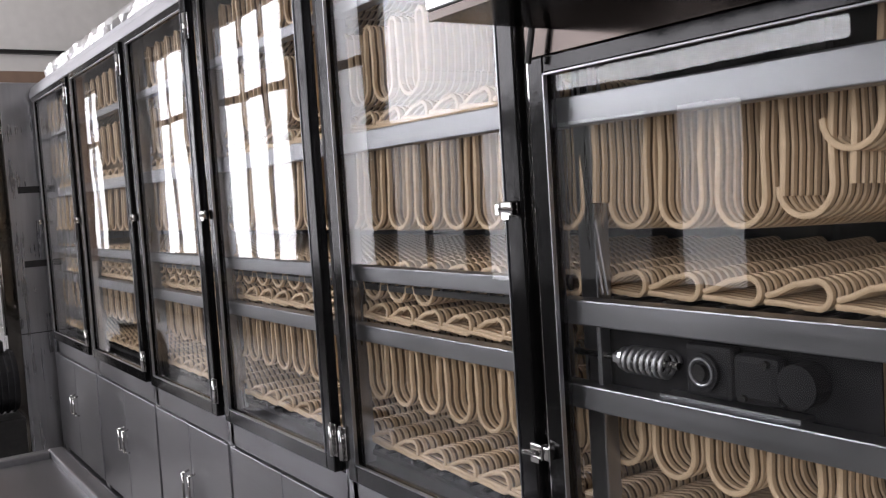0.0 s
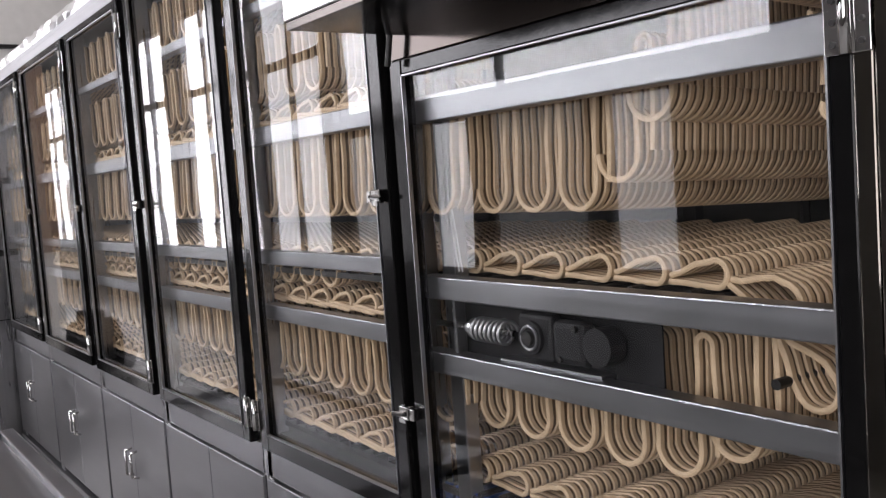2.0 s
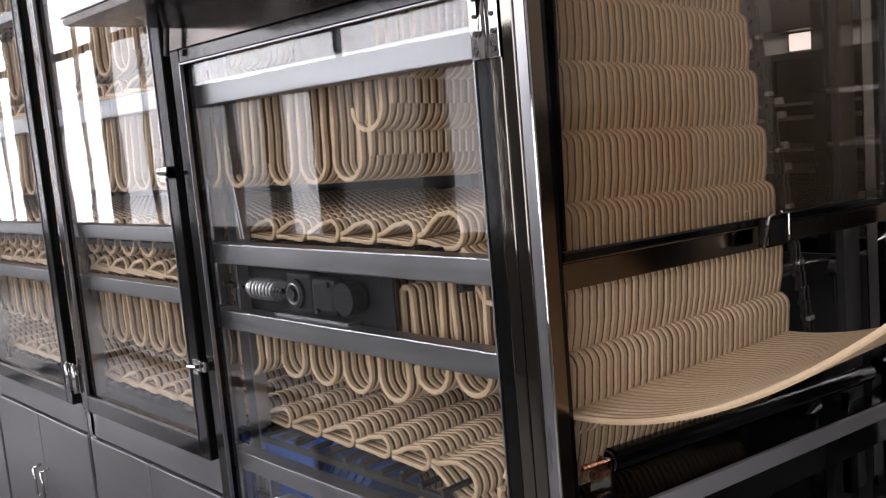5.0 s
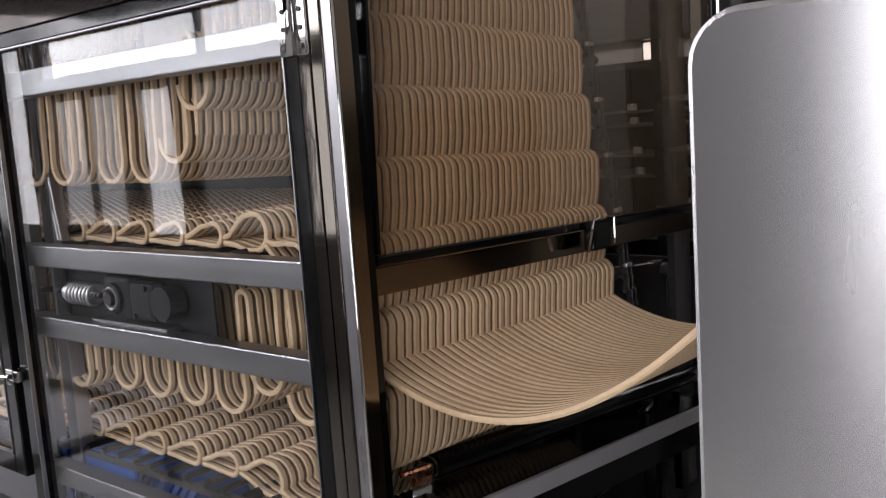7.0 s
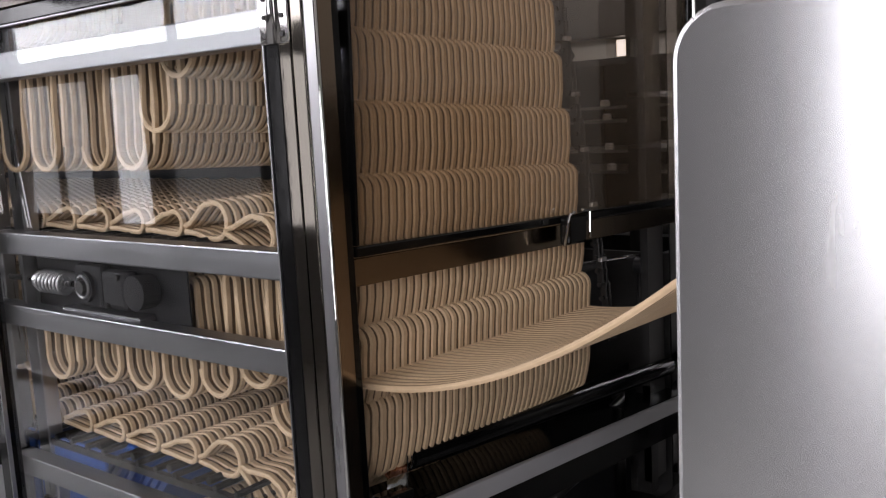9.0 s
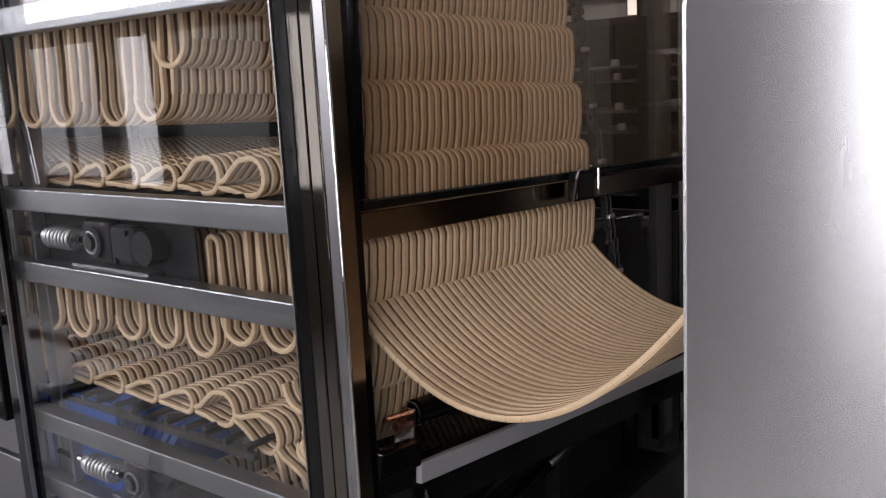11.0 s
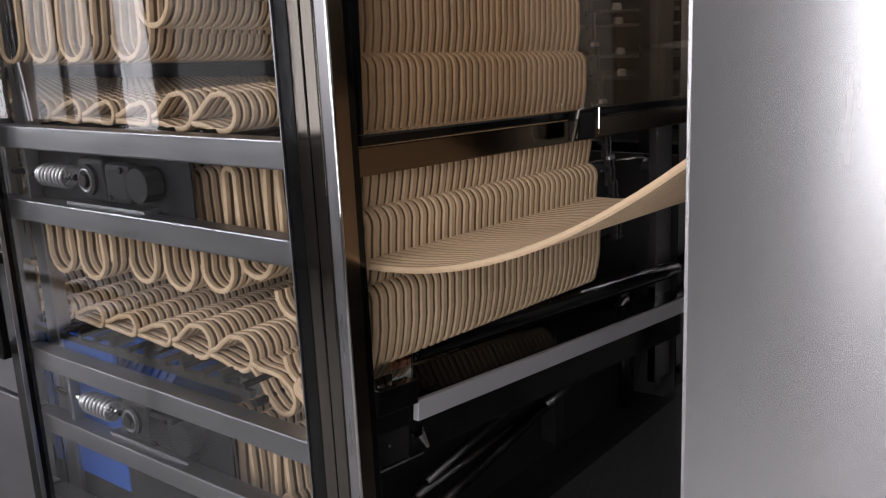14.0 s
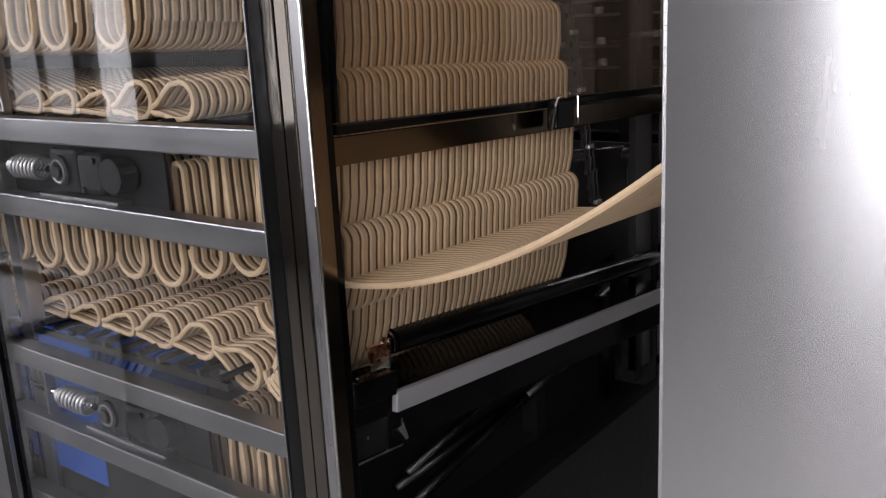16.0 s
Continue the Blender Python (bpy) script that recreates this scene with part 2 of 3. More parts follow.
def cabinet_frame():
    cab = empty("drying_cabinet", None, "long stainless steel noodle drying cabinet with glazed doors", "cabinet")
    # corner post: a satin edge strip with a mirror side, polished hinge strip, black inner bar
    part("corner_post", box(B(), -0.029, 0.0, -0.053, -0.0312, 0.0, 2.25, 0.002), STEEL_UP, cab, "satin steel corner post")
    part("post_side", box(B(), -0.026, 0.0, -0.0556, -0.0532, 0.0, 2.25), STILE, cab, "mirror-bright side of the corner post")
    part("post_edge", rod(B(), (-0.0285, -0.0535, 0.0), (-0.0285, -0.0535, 2.25), 0.0028, 12), CHROME, cab, "bright rounded edge", True)
    part("hinge_strip", box(B(), -0.031, -0.006, -0.0306, -0.0062, 0.0, 2.25, 0.0025), TUBE, cab, "polished steel hinge strip")
    part("inner_bar", box(B(), 0.0005, 0.041, -0.03, 0.0, 0.0, 2.25, 0.002), BLACK, cab, "black inner bar")
    for i, y in enumerate(POSTS[1:], 1):
        w = 0.014 if i == 1 else 0.034
        part("post", box(B(), 0.0 if i > 1 else -0.012, 0.06, y - w, y + w, 0.08, 2.25, 0.004), CHROME if i == 1 else STEEL_UP, cab)
    part("rear_post", box(B(), 1.30, 1.38, -0.03, 0.05, 0, 2.25, 0.006), CHROME, cab)
    slab("top_panel", -0.01, 1.38, 0.04, 5.6, 2.235, 2.26, STEEL, cab)
    slab("top_fascia", -0.02, 0.02, 1.0, 5.6, 2.195, 2.234, STEEL, cab, 0.004)
    slab("back_panel", 1.37, 1.385, 1.02, 5.6, 0.05, 2.23, INSIDE, cab)
    slab("lower_back_panel", 1.37, 1.385, 0.06, 1.015, 0.0, 1.08, INSIDE, cab)
    slab("far_panel", 0.0, 1.37, 5.6, 5.62, 0, 2.26, STEEL_UP, cab)
    slab("base_panel", 0.03, 1.36, 1.02, 5.59, 0.78, 0.80, DARK, cab)
    # cross rails of the end bay
    for z0, z1, mat in ((1.588, 1.64, STEEL), (1.24, 1.285, STEEL), (1.09, 1.134, STEEL), (0.76, 0.803, STEEL), (0.61, 0.652, STEEL), (0.42, 0.46, STEEL)):
        part("cross_rail", box(B(), 0.004, 0.044, 0.022, 0.985, z0, z1, 0.003), mat, cab, "brushed steel cross rail")
    slab("inner_upright", 0.046, 0.08, 0.913, 0.957, 0.1, 1.7, STEEL_UP, cab, 0.003)
    # cross rails of the other bays
    for a, b in zip(POSTS[1:], POSTS[2:]):
        for z0, z1 in ((1.60, 1.648), (1.28, 1.318), (1.128, 1.17), (1.94, 1.97)):
            part("cross_rail", box(B(), 0.012, 0.05, a + 0.02, b - 0.036, z0, z1, 0.003), STEEL, cab)
    # far side uprights and rails inside
    for y in (0.18, 1.0, 1.82, 2.7, 3.55, 4.55):
        slab("inner_upright", 0.86, 0.89, y - 0.02, y + 0.02, 0.1, 2.2, DARK, cab)
    for z in (0.78, 1.11, 1.26, 1.62):
        slab("inner_rail", 0.86, 0.89, 0.2, 5.58, z - 0.02, z + 0.02, DARK, cab)
    # pale rods added for two bright lines in the door glass
    for dy in (0.0, 0.012):
        part("bright_line_rod", rod(B(), (0.05, 0.955 - dy, 1.586), (0.05, 0.905 - dy, 1.29), 0.0028, 6), GALV, cab, "thin pale rod standing in for a bright line in the glass")
    slab("blind_panel", 0.052, 0.06, 4.60, 5.49, 0.80, 2.19, STEEL_UP, cab, label="grey sheet closing the last bay")
    slab("plinth_rail", -0.015, 0.03, 1.02, 5.6, 0.02, 0.085, STEEL, cab, 0.004)
    slab("drip_pan", 0.085, 0.85, 0.44, 0.965, 1.262, 1.267, DARK, cab)
    slab("cover_plate", 0.062, 0.066, 0.40, 0.91, 1.10, 1.25, CAST, cab, label="black plate behind the tensioner")
    slab("cover_plate", 0.057, 0.061, 0.36, 0.91, 0.44, 0.79, CAST, cab, label="black plate behind the tensioner")
    # black plate put where there is only the dark space behind the linkage
    slab("dark_space_plate", 0.10, 1.29, 0.165, 0.17, 0.42, 0.79, CAST, cab, label="black plate added for the dark space behind the linkage")
    # end face: lower kick sheet and bottom rails
    slab("end_rail", 0.09, 1.30, 0.0, 0.03, 0.44, 0.47, DARK, cab)
    slab("end_sheet", 0.09, 1.30, 0.004, 0.012, 0.05, 0.44, DARK, cab)
    slab("end_head_rail", 0.09, 1.30, -0.01, 0.04, 1.93, 1.99, CHROME, cab)
    return cab


CAB = cabinet_frame()


def frame_bars(ob, y0, y1, z0, z1, w, x0, x1, mat, w0):
    """Stiles and rails round an opening in the plane of the front."""
    part("stile", box(B(), x0, x1, y0, y0 + w0, z0, z1, 0.003), mat, ob)
    part("stile", box(B(), x0, x1, y1 - w, y1, z0, z1, 0.003), mat, ob)
    part("bottom_rail", box(B(), x0, x1, y0 + w0, y1 - w, z0, z0 + w, 0.003), mat, ob)
    part("top_rail", box(B(), x0, x1, y0 + w0, y1 - w, z1 - min(w, 0.03), z1, 0.003), mat, ob)


def hinge(ob, y, z0, z1, x=-0.03, wide=0.03):
    h = part("hinge", box(B(), x, x + 0.004, y - wide, y + wide, z0, z1, 0.001), CHROME, ob, "polished butt hinge with screws")
    part("knuckle", rod(B(), (x - 0.004, y, z0), (x - 0.004, y, z1), 0.007, 10), CHROME, h, smooth=True)
    n = 4 if z1 - z0 > 0.08 else 3
    for k in range(n):
        for s in (-1, 1):
            zz = z0 + (z1 - z0) * (k + 0.5) / n
            part("screw", rod(B(), (x - 0.002, y + s * wide * 0.62, zz), (x + 0.002, y + s * wide * 0.62, zz), 0.004, 8), DARK, h)


def latch(ob, y, z, s):
    base = part("latch", box(B(), -0.047, -0.03, y - 0.016, y + 0.016, z - 0.014, z + 0.014, 0.002), CHROME, ob, "chromed toggle latch")
    part("latch_lever", rod(B(), (-0.052, y - s * 0.03, z - 0.004), (-0.052, y + s * 0.012, z), 0.005, 8), CHROME, base)
    part("latch_plate", box(B(), -0.05, -0.047, y - 0.011, y + 0.011, z - 0.019, z - 0.010), CHROME, base)
    part("latch_keeper", box(B(), -0.046, -0.03, y + s * 0.02, y + s * 0.036, z - 0.012, z + 0.012, 0.002), CHROME, base)


def glass_door(y0, y1, z0, z1, hinge_high_y, w=0.045, label="", latches=(), w0=None):
    d = empty("glass_door", None, label, "door", "glazed cabinet doors")
    w0 = w0 or w
    frame_bars(d, y0, y1, z0, z1, w, -0.028, 0.0, BLACK, w0)
    pane = part("pane", box(B(), -0.016, -0.011, y0 + w0 - 0.004, y1 - w + 0.004, z0 + w - 0.004, z1 - 0.026), GLASS, d)
    pane.visible_shadow = False
    # thin bright bead round the glass
    bm = B()
    a, b, c, e = y0 + w0, y1 - w, z0 + w, z1 - 0.03
    for p in ((a, a + 0.003, c, e), (b - 0.003, b, c, e), (a, b, c, c + 0.003), (a, b, e - 0.003, e)):
        box(bm, -0.0305, -0.022, *p)
    part("glazing_bead", bm, STEEL, d)
    for y, z, s in latches:
        latch(d, y, z, s)
    if hinge_high_y is not None:
        for za in (z0 + 0.05, z1 - 0.14):
            hinge(d, hinge_high_y, za, za + 0.085, -0.032, 0.018)
    return d


D1 = glass_door(0.0205, 0.985, 0.36, 1.712, None, 0.042, "glazed door in black frame beside the polished corner post", [(1.0, 1.008, -1)], 0.03)
part("hinge_strip", box(B(), -0.031, -0.006, -0.0055, 0.0195, 0.36, 1.712, 0.0025), TUBE, D1, "polished steel hinge strip")
hinge(D1, 0.022, 1.582, 1.68, -0.0352, 0.028)
hinge(D1, 0.022, 0.46, 0.55, -0.0352, 0.028)
glass_door(1.022, 1.787, SILL, DOOR_TOP, 1.80, 0.046, "glazed door in black frame with toggle latches", [(1.045, 1.45, 1)])
for a, b in zip(POSTS[2:], POSTS[3:]):
    glass_door(a + 0.04, b - 0.038, SILL, DOOR_TOP, a + 0.03, 0.045, "tall glazed door in black frame above a steel cupboard", [(b - 0.03, 1.463, 1)])


def cupboard(y0, y1):
    c = empty("cupboard", None, "brushed stainless steel base cupboard with two doors", "cupboard", "steel base cupboards")
    slab("body", 0.012, 0.6, y0, y1, 0.1, SILL - 0.004, STEEL_UP, c)
    slab("front_panel", 0.0, 0.011, y0 + 0.002, y1 - 0.002, 0.678, SILL - 0.006, STEEL, c, 0.002)
    slab("plinth", 0.05, 0.09, y0, y1, 0.0, 0.1, DARK, c)
    mid = (y0 + y1) / 2
    for a, b, s in ((y0 + 0.004, mid - 0.002, 1), (mid + 0.002, y1 - 0.004, -1)):
        door = slab("door", -0.008, 0.011, a, b, 0.115, 0.672, STEEL, c, 0.003)
        y = mid - s * 0.035
        part("handle", tube(B(), [(-0.008, y, 0.375), (-0.035, y, 0.382), (-0.035, y, 0.478), (-0.008, y, 0.485)], 0.005), CHROME, door, "polished D handle", True)


for a, b in zip(POSTS[1:], POSTS[2:]):
    cupboard(a + 0.018, b - 0.002 if b < 5.5 else b + 0.06)


def hood():
    h = empty("hood", None, "dark polished steel canopy jutting over the end door", "canopy")
    bm = box(B(), -0.28, -0.03, -0.03, 0.91, 1.752, 1.765)
    part("underside", bm, HOOD, h)
    part("front_panel", box(B(), -0.285, -0.272, -0.03, 0.91, 1.766, 2.2, 0.003), SATIN, h)
    part("side_panel", box(B(), -0.271, -0.03, 0.898, 0.91, 1.766, 2.2, 0.003), SATIN, h)
    part("side_panel", box(B(), -0.271, -0.03, -0.03, -0.018, 1.766, 2.2, 0.003), SATIN, h)
    part("fascia", box(B(), -0.029, -0.012, 0.04, 0.985, 1.7135, 2.2, 0.0), HOOD, h)
    part("stay", rod(B(), (-0.05, 0.955, 1.70), (-0.05, 0.93, 1.79), 0.006), DARK, h)


hood()


def take_up(y, z, x=0.03):
    """Chain tensioner: threaded rod, spring and bearing block between two cross rails."""
    u = empty("chain_tensioner", pose(x, y, z), "chain tensioner with coil spring and black bearing block", "tensioner", "chain tensioners")
    part("threaded_rod", rod(B(), (0, 0.02, 0), (0, 0.26, 0.0), 0.0065, 10), CHROME, u)
    bm = B()
    turns, n = 7, 7 * 16
    pts = [Vector((0.021 * math.cos(2 * math.pi * turns * i / n), 0.035 + 0.095 * i / n, 0.021 * math.sin(2 * math.pi * turns * i / n))) for i in range(n + 1)]
    sweep(bm, pts, 0.0036)
    part("spring", bm, GALV, u, "pale steel coil spring", True)
    part("washer", rod(B(), (0, 0.132, 0), (0, 0.14, 0), 0.02, 14), SATIN, u)
    part("nut", rod(B(), (0, 0.141, 0), (0, 0.158, 0), 0.012, 6), SATIN, u)
    blk = part("bearing_block", box(B(), -0.004, 0.024, -0.085, 0.005, -0.042, 0.042, 0.008), CAST, u)
    part("bearing_hub", rod(B(), (-0.012, -0.035, 0), (0.02, -0.035, 0), 0.03, 24), CAST, blk, smooth=False)
    part("shaft_end", rod(B(), (-0.02, -0.035, 0), (0.02, -0.035, 0), 0.013, 16), DARK, blk)
    bm = B()
    ring(bm, (-0.013, -0.035, 0), (1, 0, 0), 0.021, 0.0028)
    part("bearing_ring", bm, STEEL, blk)
    part("guide", box(B(), -0.004, 0.03, -0.2, 0.06, -0.056, -0.048), STEEL, u)
    part("stop_plate", box(B(), -0.01, 0.012, 0.185, 0.195, -0.052, 0.052), STEEL, u, "steel stop plate")
    part("gear_case", box(B(), -0.008, 0.024, -0.17, -0.088, -0.04, 0.036, 0.012), CAST, u, "black gear case")
    part("gear_cover", rod(B(), (-0.012, -0.2, 0.0), (0.024, -0.2, 0.0), 0.032, 18), CAST, u)
    for k in range(2):
        part("case_bolt", rod(B(), (-0.014, -0.11 - 0.04 * k, -0.03 + 0.055 * (k % 2)), (-0.007, -0.11 - 0.04 * k, -0.03 + 0.055 * (k % 2)), 0.006, 6), DARK, u)
    return u


take_up(0.70, 1.187)
take_up(0.66, 0.705)


# motor shape whose blue stands in for a reflection in the door glass
def blue_motor():
    m = empty("blue_motor_shape", None, "blue motor shape standing in for a blue reflection in the glass", "motor")
    part("housing", rod(B(), (0.17, 0.88, 0.71), (0.17, 0.60, 0.71), 0.082, 28), CLOTH_BLUE, m, smooth=False)
    for k in range(9):
        part("cooling_rib", rod(B(), (0.17, 0.62 + 0.027 * k, 0.71), (0.17, 0.628 + 0.027 * k, 0.71), 0.089, 28), CLOTH_BLUE, m)
    part("gearbox", box(B(), 0.08, 0.28, 0.89, 1.0, 0.6, 0.82, 0.02), CLOTH_BLUE, m)
    part("terminal_box", box(B(), 0.1, 0.2, 0.68, 0.8, 0.795, 0.84, 0.008), CLOTH_BLUE, m)
    part("foot", box(B(), 0.08, 0.27, 0.6, 0.95, 0.585, 0.625, 0.004), CLOTH_BLUE, m)
    part("front_shield", box(B(), 0.056, 0.066, 0.72, 0.985, 0.50, 0.835, 0.004), CLOTH_BLUE, m)


blue_motor()


def end_door():
    """Clear flap over the upper part of the end, with its sagging bottom bar and clamp."""
    d = empty("end_door", pose(0.052, -0.004, 1.2885, 0, 2.1, 0), "clear flap with black bottom bar over the hanging sheet", "door")
    part("bottom_bar", box(B(), 0.0, 1.249, -0.02, 0.0, -0.014, 0.002, 0.003), BLACK, d)
    part("lower_rail", box(B(), 0.0, 1.249, 0.001, 0.022, -0.062, -0.018, 0.002), STILE, d, "polished rail below the flap")
    part("stile", box(B(), 0.0, 0.008, -0.02, 0.0, 0.003, 0.62, 0.002), BLACK, d)
    part("stile", box(B(), 1.205, 1.23, -0.02, 0.0, 0.003, 0.62, 0.003), BLACK, d)
    p = part("pane", box(B(), 0.009, 1.204, -0.012, -0.008, 0.003, 0.62), GLASS_WAVY, d)
    p.visible_shadow = False
    c = part("clamp", box(B(), 0.575, 0.645, -0.045, -0.021, -0.055, 0.004, 0.006), BLACK, d, "black clamp with bent wire")
    part("wire", tube(B(), [(0.562, -0.04, -0.055), (0.562, -0.05, -0.01), (0.57, -0.05, 0.006), (0.585, -0.05, 0.010)], 0.003), CHROME, c)
    part("wire", tube(B(), [(0.625, -0.046, 0.012), (0.655, -0.046, 0.008), (0.655, -0.046, -0.035), (0.665, -0.04, -0.045)], 0.0028), CHROME, c)


end_door()


def lower_guide():
    g = empty("outfeed_guide", None, "dark outfeed guide with roller and steel edge rail", "guide")
    a, b = Vector((0.162, -0.005, 0.840)), Vector((1.30, -0.005, 0.728))
    tilt = math.degrees(math.atan2(a.z - b.z, b.x - a.x))
    length = (b - a).length
    rail = part("edge_rail", box(B(), 0, length, -0.006, 0.006, -0.036, 0.0, 0.002), ALU, g, "satin steel flat edge rail")
    rail.matrix_basis = pose(*a, 0, tilt, 0)
    flange = part("flange", box(B(), -0.02, length, 0.008, 0.13, -0.008, 0.0), BLACK, g)
    flange.matrix_basis = pose(*a, 0, tilt, 0)
    sheet = part("skirt", box(B(), 0, length, 0.008, 0.014, -0.10, -0.009), BLACK, g)
    sheet.matrix_basis = pose(*a, 0, tilt, 0)
    roller = part("roller", rod(B(), (0.042, 0.045, 0.068), (1.1, 0.045, 0.068), 0.022, 24), BLACK, g, "black rubber roller")
    roller.matrix_basis = pose(*a, 0, tilt, 0)
    part("roller_end", rod(B(), (0.034, 0.045, 0.068), (0.041, 0.045, 0.068), 0.019, 20), BLACK, roller)
    part("roller_ring", ring(B(), (0.032, 0.045, 0.068), (1, 0, 0), 0.0195, 0.0018), CHROME, roller)
    brk = part("bracket", box(box(B(), 0.014, 0.018, 0.022, 0.066, 0.012, 0.082, 0.001), -0.022, 0.0135, 0.022, 0.066, 0.012, 0.016, 0.001), CHROME, g, "bent steel bracket with copper-coloured bolt")
    brk.matrix_basis = pose(*a, 0, tilt, 0)
    part("bolt", rod(B(), (-0.012, 0.04, 0.055), (0.0135, 0.04, 0.055), 0.0095, 6), COPPER, brk)
    part("bolt", rod(B(), (-0.024, 0.055, 0.066), (0.0135, 0.055, 0.066), 0.006, 8), COPPER, brk)
    plate = part("corner_plate", box(box(B(), -0.095, 0.07, 0.008, 0.07, 0.006, 0.010, 0.001), -0.095, 0.0, -0.006, 0.0075, -0.004, 0.038, 0.002), BLACK, g, "black folded corner plate")
    plate.matrix_basis = pose(*a, 0, tilt, 0)
    low = part("lower_plate", box(B(), -0.095, -0.004, 0.012, 0.016, -0.10, -0.045, 0.001), DARK, g, "greasy brown lower plate")
    low.matrix_basis = pose(*a, 0, tilt, 0)
    part("lip", box(B(), -0.095, 0.03, 0.006, 0.0118, -0.104, -0.100), CHROME, low, "bright lower lip")
    part("screw", rod(B(), (-0.055, 0.009, -0.066), (-0.055, 0.012, -0.066), 0.003, 8), CHROME, low)
    gus = part("end_gusset", rod(B(), (0.004, 0.0, -0.055), (0.03, 0.0, -0.088), 0.013, 16, 0.005), CHROME, g, "bright rounded gusset")
    gus.matrix_basis = pose(*a, 0, tilt, 0)


lower_guide()


def chain_drive():
    """The side chain that carries the rods down the end, with its frame."""
    c = empty("side_chain", None, "dark greased side chain on a black guide", "chain")
    bm = B()
    z, k = 0.98, 0
    while z < 1.9:
        y = float(np.interp(z, (1.0, 1.48, 1.9), (-0.022, 0.05, 0.11)))
        x = 0.832 + 0.004 * (k % 2)
        for dx in (-0.008, 0.008):
            box(bm, x + dx - 0.002, x + dx + 0.002, y - 0.008, y + 0.008, z - 0.003, z + 0.033, 0.002)
        rod(bm, (0.815, y, z), (0.853, y, z), 0.0055, 8)
        z += 0.0295
        k += 1
    tagged(part("chain_run", bm, DARK, c), kind="stuff")
    for k in range(7):
        zz = 1.03 + 0.118 * k
        yy = float(np.interp(zz, (1.0, 1.48, 1.9), (-0.022, 0.05, 0.11)))
        part("rod_carrier", box(B(), 0.818, 0.842, yy - 0.014, yy - 0.004, zz, zz + 0.009, 0.002), GALV, c, "bright worn rod carrier")
    part("guide", box(B(), 0.858, 0.872, 0.14, 0.17, 0.9, 1.95, 0.004), BLACK, c)
    part("sprocket", rod(B(), (0.84, 0.13, 0.98), (0.865, 0.13, 0.98), 0.075, 24), DARK, c)
    part("gear_housing", box(B(), 0.90, 1.06, 0.10, 0.2, 0.93, 1.10, 0.01), CAST, c, "black gear housing")
    part("tie_rod", rod(B(), (0.90, 0.09, 1.124), (1.23, 0.09, 1.098), 0.004), CHROME, c)
    part("tie_rod_eye", rod(B(), (1.215, 0.08, 1.072), (1.215, 0.10, 1.072), 0.02, 18), STEEL, c)
    part("tie_rod_stem", rod(B(), (1.215, 0.09, 0.98), (1.215, 0.09, 1.09), 0.007), DARK, c)
    part("side_plate", box(B(), 1.20, 1.29, 0.06, 0.08, 0.5, 1.9), INSIDE, c, "dark brown reflecting side plate")
    for zz in (1.16, 1.62):
        part("cross_bar", rod(B(), (0.84, 0.32, zz), (1.30, 0.32, zz), 0.012), DARK, c)


chain_drive()


def lower_works():
    """Links and pipes in the dark space under the outfeed."""
    w = empty("lower_drive", None, "dark linkage, pipes and springs below the outfeed", "linkage")
    part("pipe", tube(B(), [(0.25, 0.12, 0.50), (0.72, 0.10, 0.60), (1.02, 0.08, 0.66), (1.06, 0.08, 0.74)], 0.012), PIPE, w, smooth=True)
    part("pipe", tube(B(), [(1.10, 0.10, 0.46), (1.10, 0.10, 0.80)], 0.016), PIPE, w, smooth=True)
    part("pipe", tube(B(), [(0.30, 0.10, 0.60), (0.70, 0.09, 0.68), (1.08, 0.08, 0.76)], 0.009), PIPE, w, smooth=True)
    part("pipe", tube(B(), [(0.3, 0.13, 0.56), (0.95, 0.12, 0.60)], 0.01), PIPE, w, smooth=True)
    bm = B()
    sweep(bm, [Vector((0.86 + 0.10 * i / 72, 0.13 + 0.02 * math.cos(i * 0.6), 0.635 + 0.02 * math.sin(i * 0.6))) for i in range(73)], 0.0035)
    part("spring", bm, PIPE, w, smooth=True)
    part("strut", box(B(), 0.80, 0.84, 0.12, 0.16, 0.47, 0.76), DARK, w)
    part("strut", box(B(), 1.20, 1.24, 0.06, 0.10, 0.47, 0.76), DARK, w)
    part("pan", box(B(), 0.10, 1.30, 0.06, 0.98, 0.40, 0.418), DARK, w)
    part("round_tank", rod(B(), (0.45, 0.3, 0.42), (0.45, 0.3, 0.55), 0.11, 24), CAST, w)


lower_works()


def machine_cover():
    """The satin steel housing that takes the sheet away."""
    c = empty("machine_cover", None, "tall satin stainless steel housing with rounded upper corner", "machine")
    bm = box(B(), -0.1, 1.35, -2.6, -0.58, 0.0, 1.56)
    top = [e for e in bm.edges if all(v.co.y > -0.6 for v in e.verts) and all(v.co.z > 1.5 for v in e.verts)]
    bmesh.ops.bevel(bm, geom=top, offset=0.05, segments=6, affect="EDGES", profile=0.5)
    long = [e for e in bm.edges if all(v.co.x < -0.09 for v in e.verts)]
    bmesh.ops.bevel(bm, geom=long, offset=0.006, segments=2, affect="EDGES", profile=0.5)
    part("housing", bm, COVER, c)
    part("infeed_lip", box(B(), 0.06, 0.78, -0.579, -0.55, 1.23, 1.25, 0.004), STEEL, c)


machine_cover()


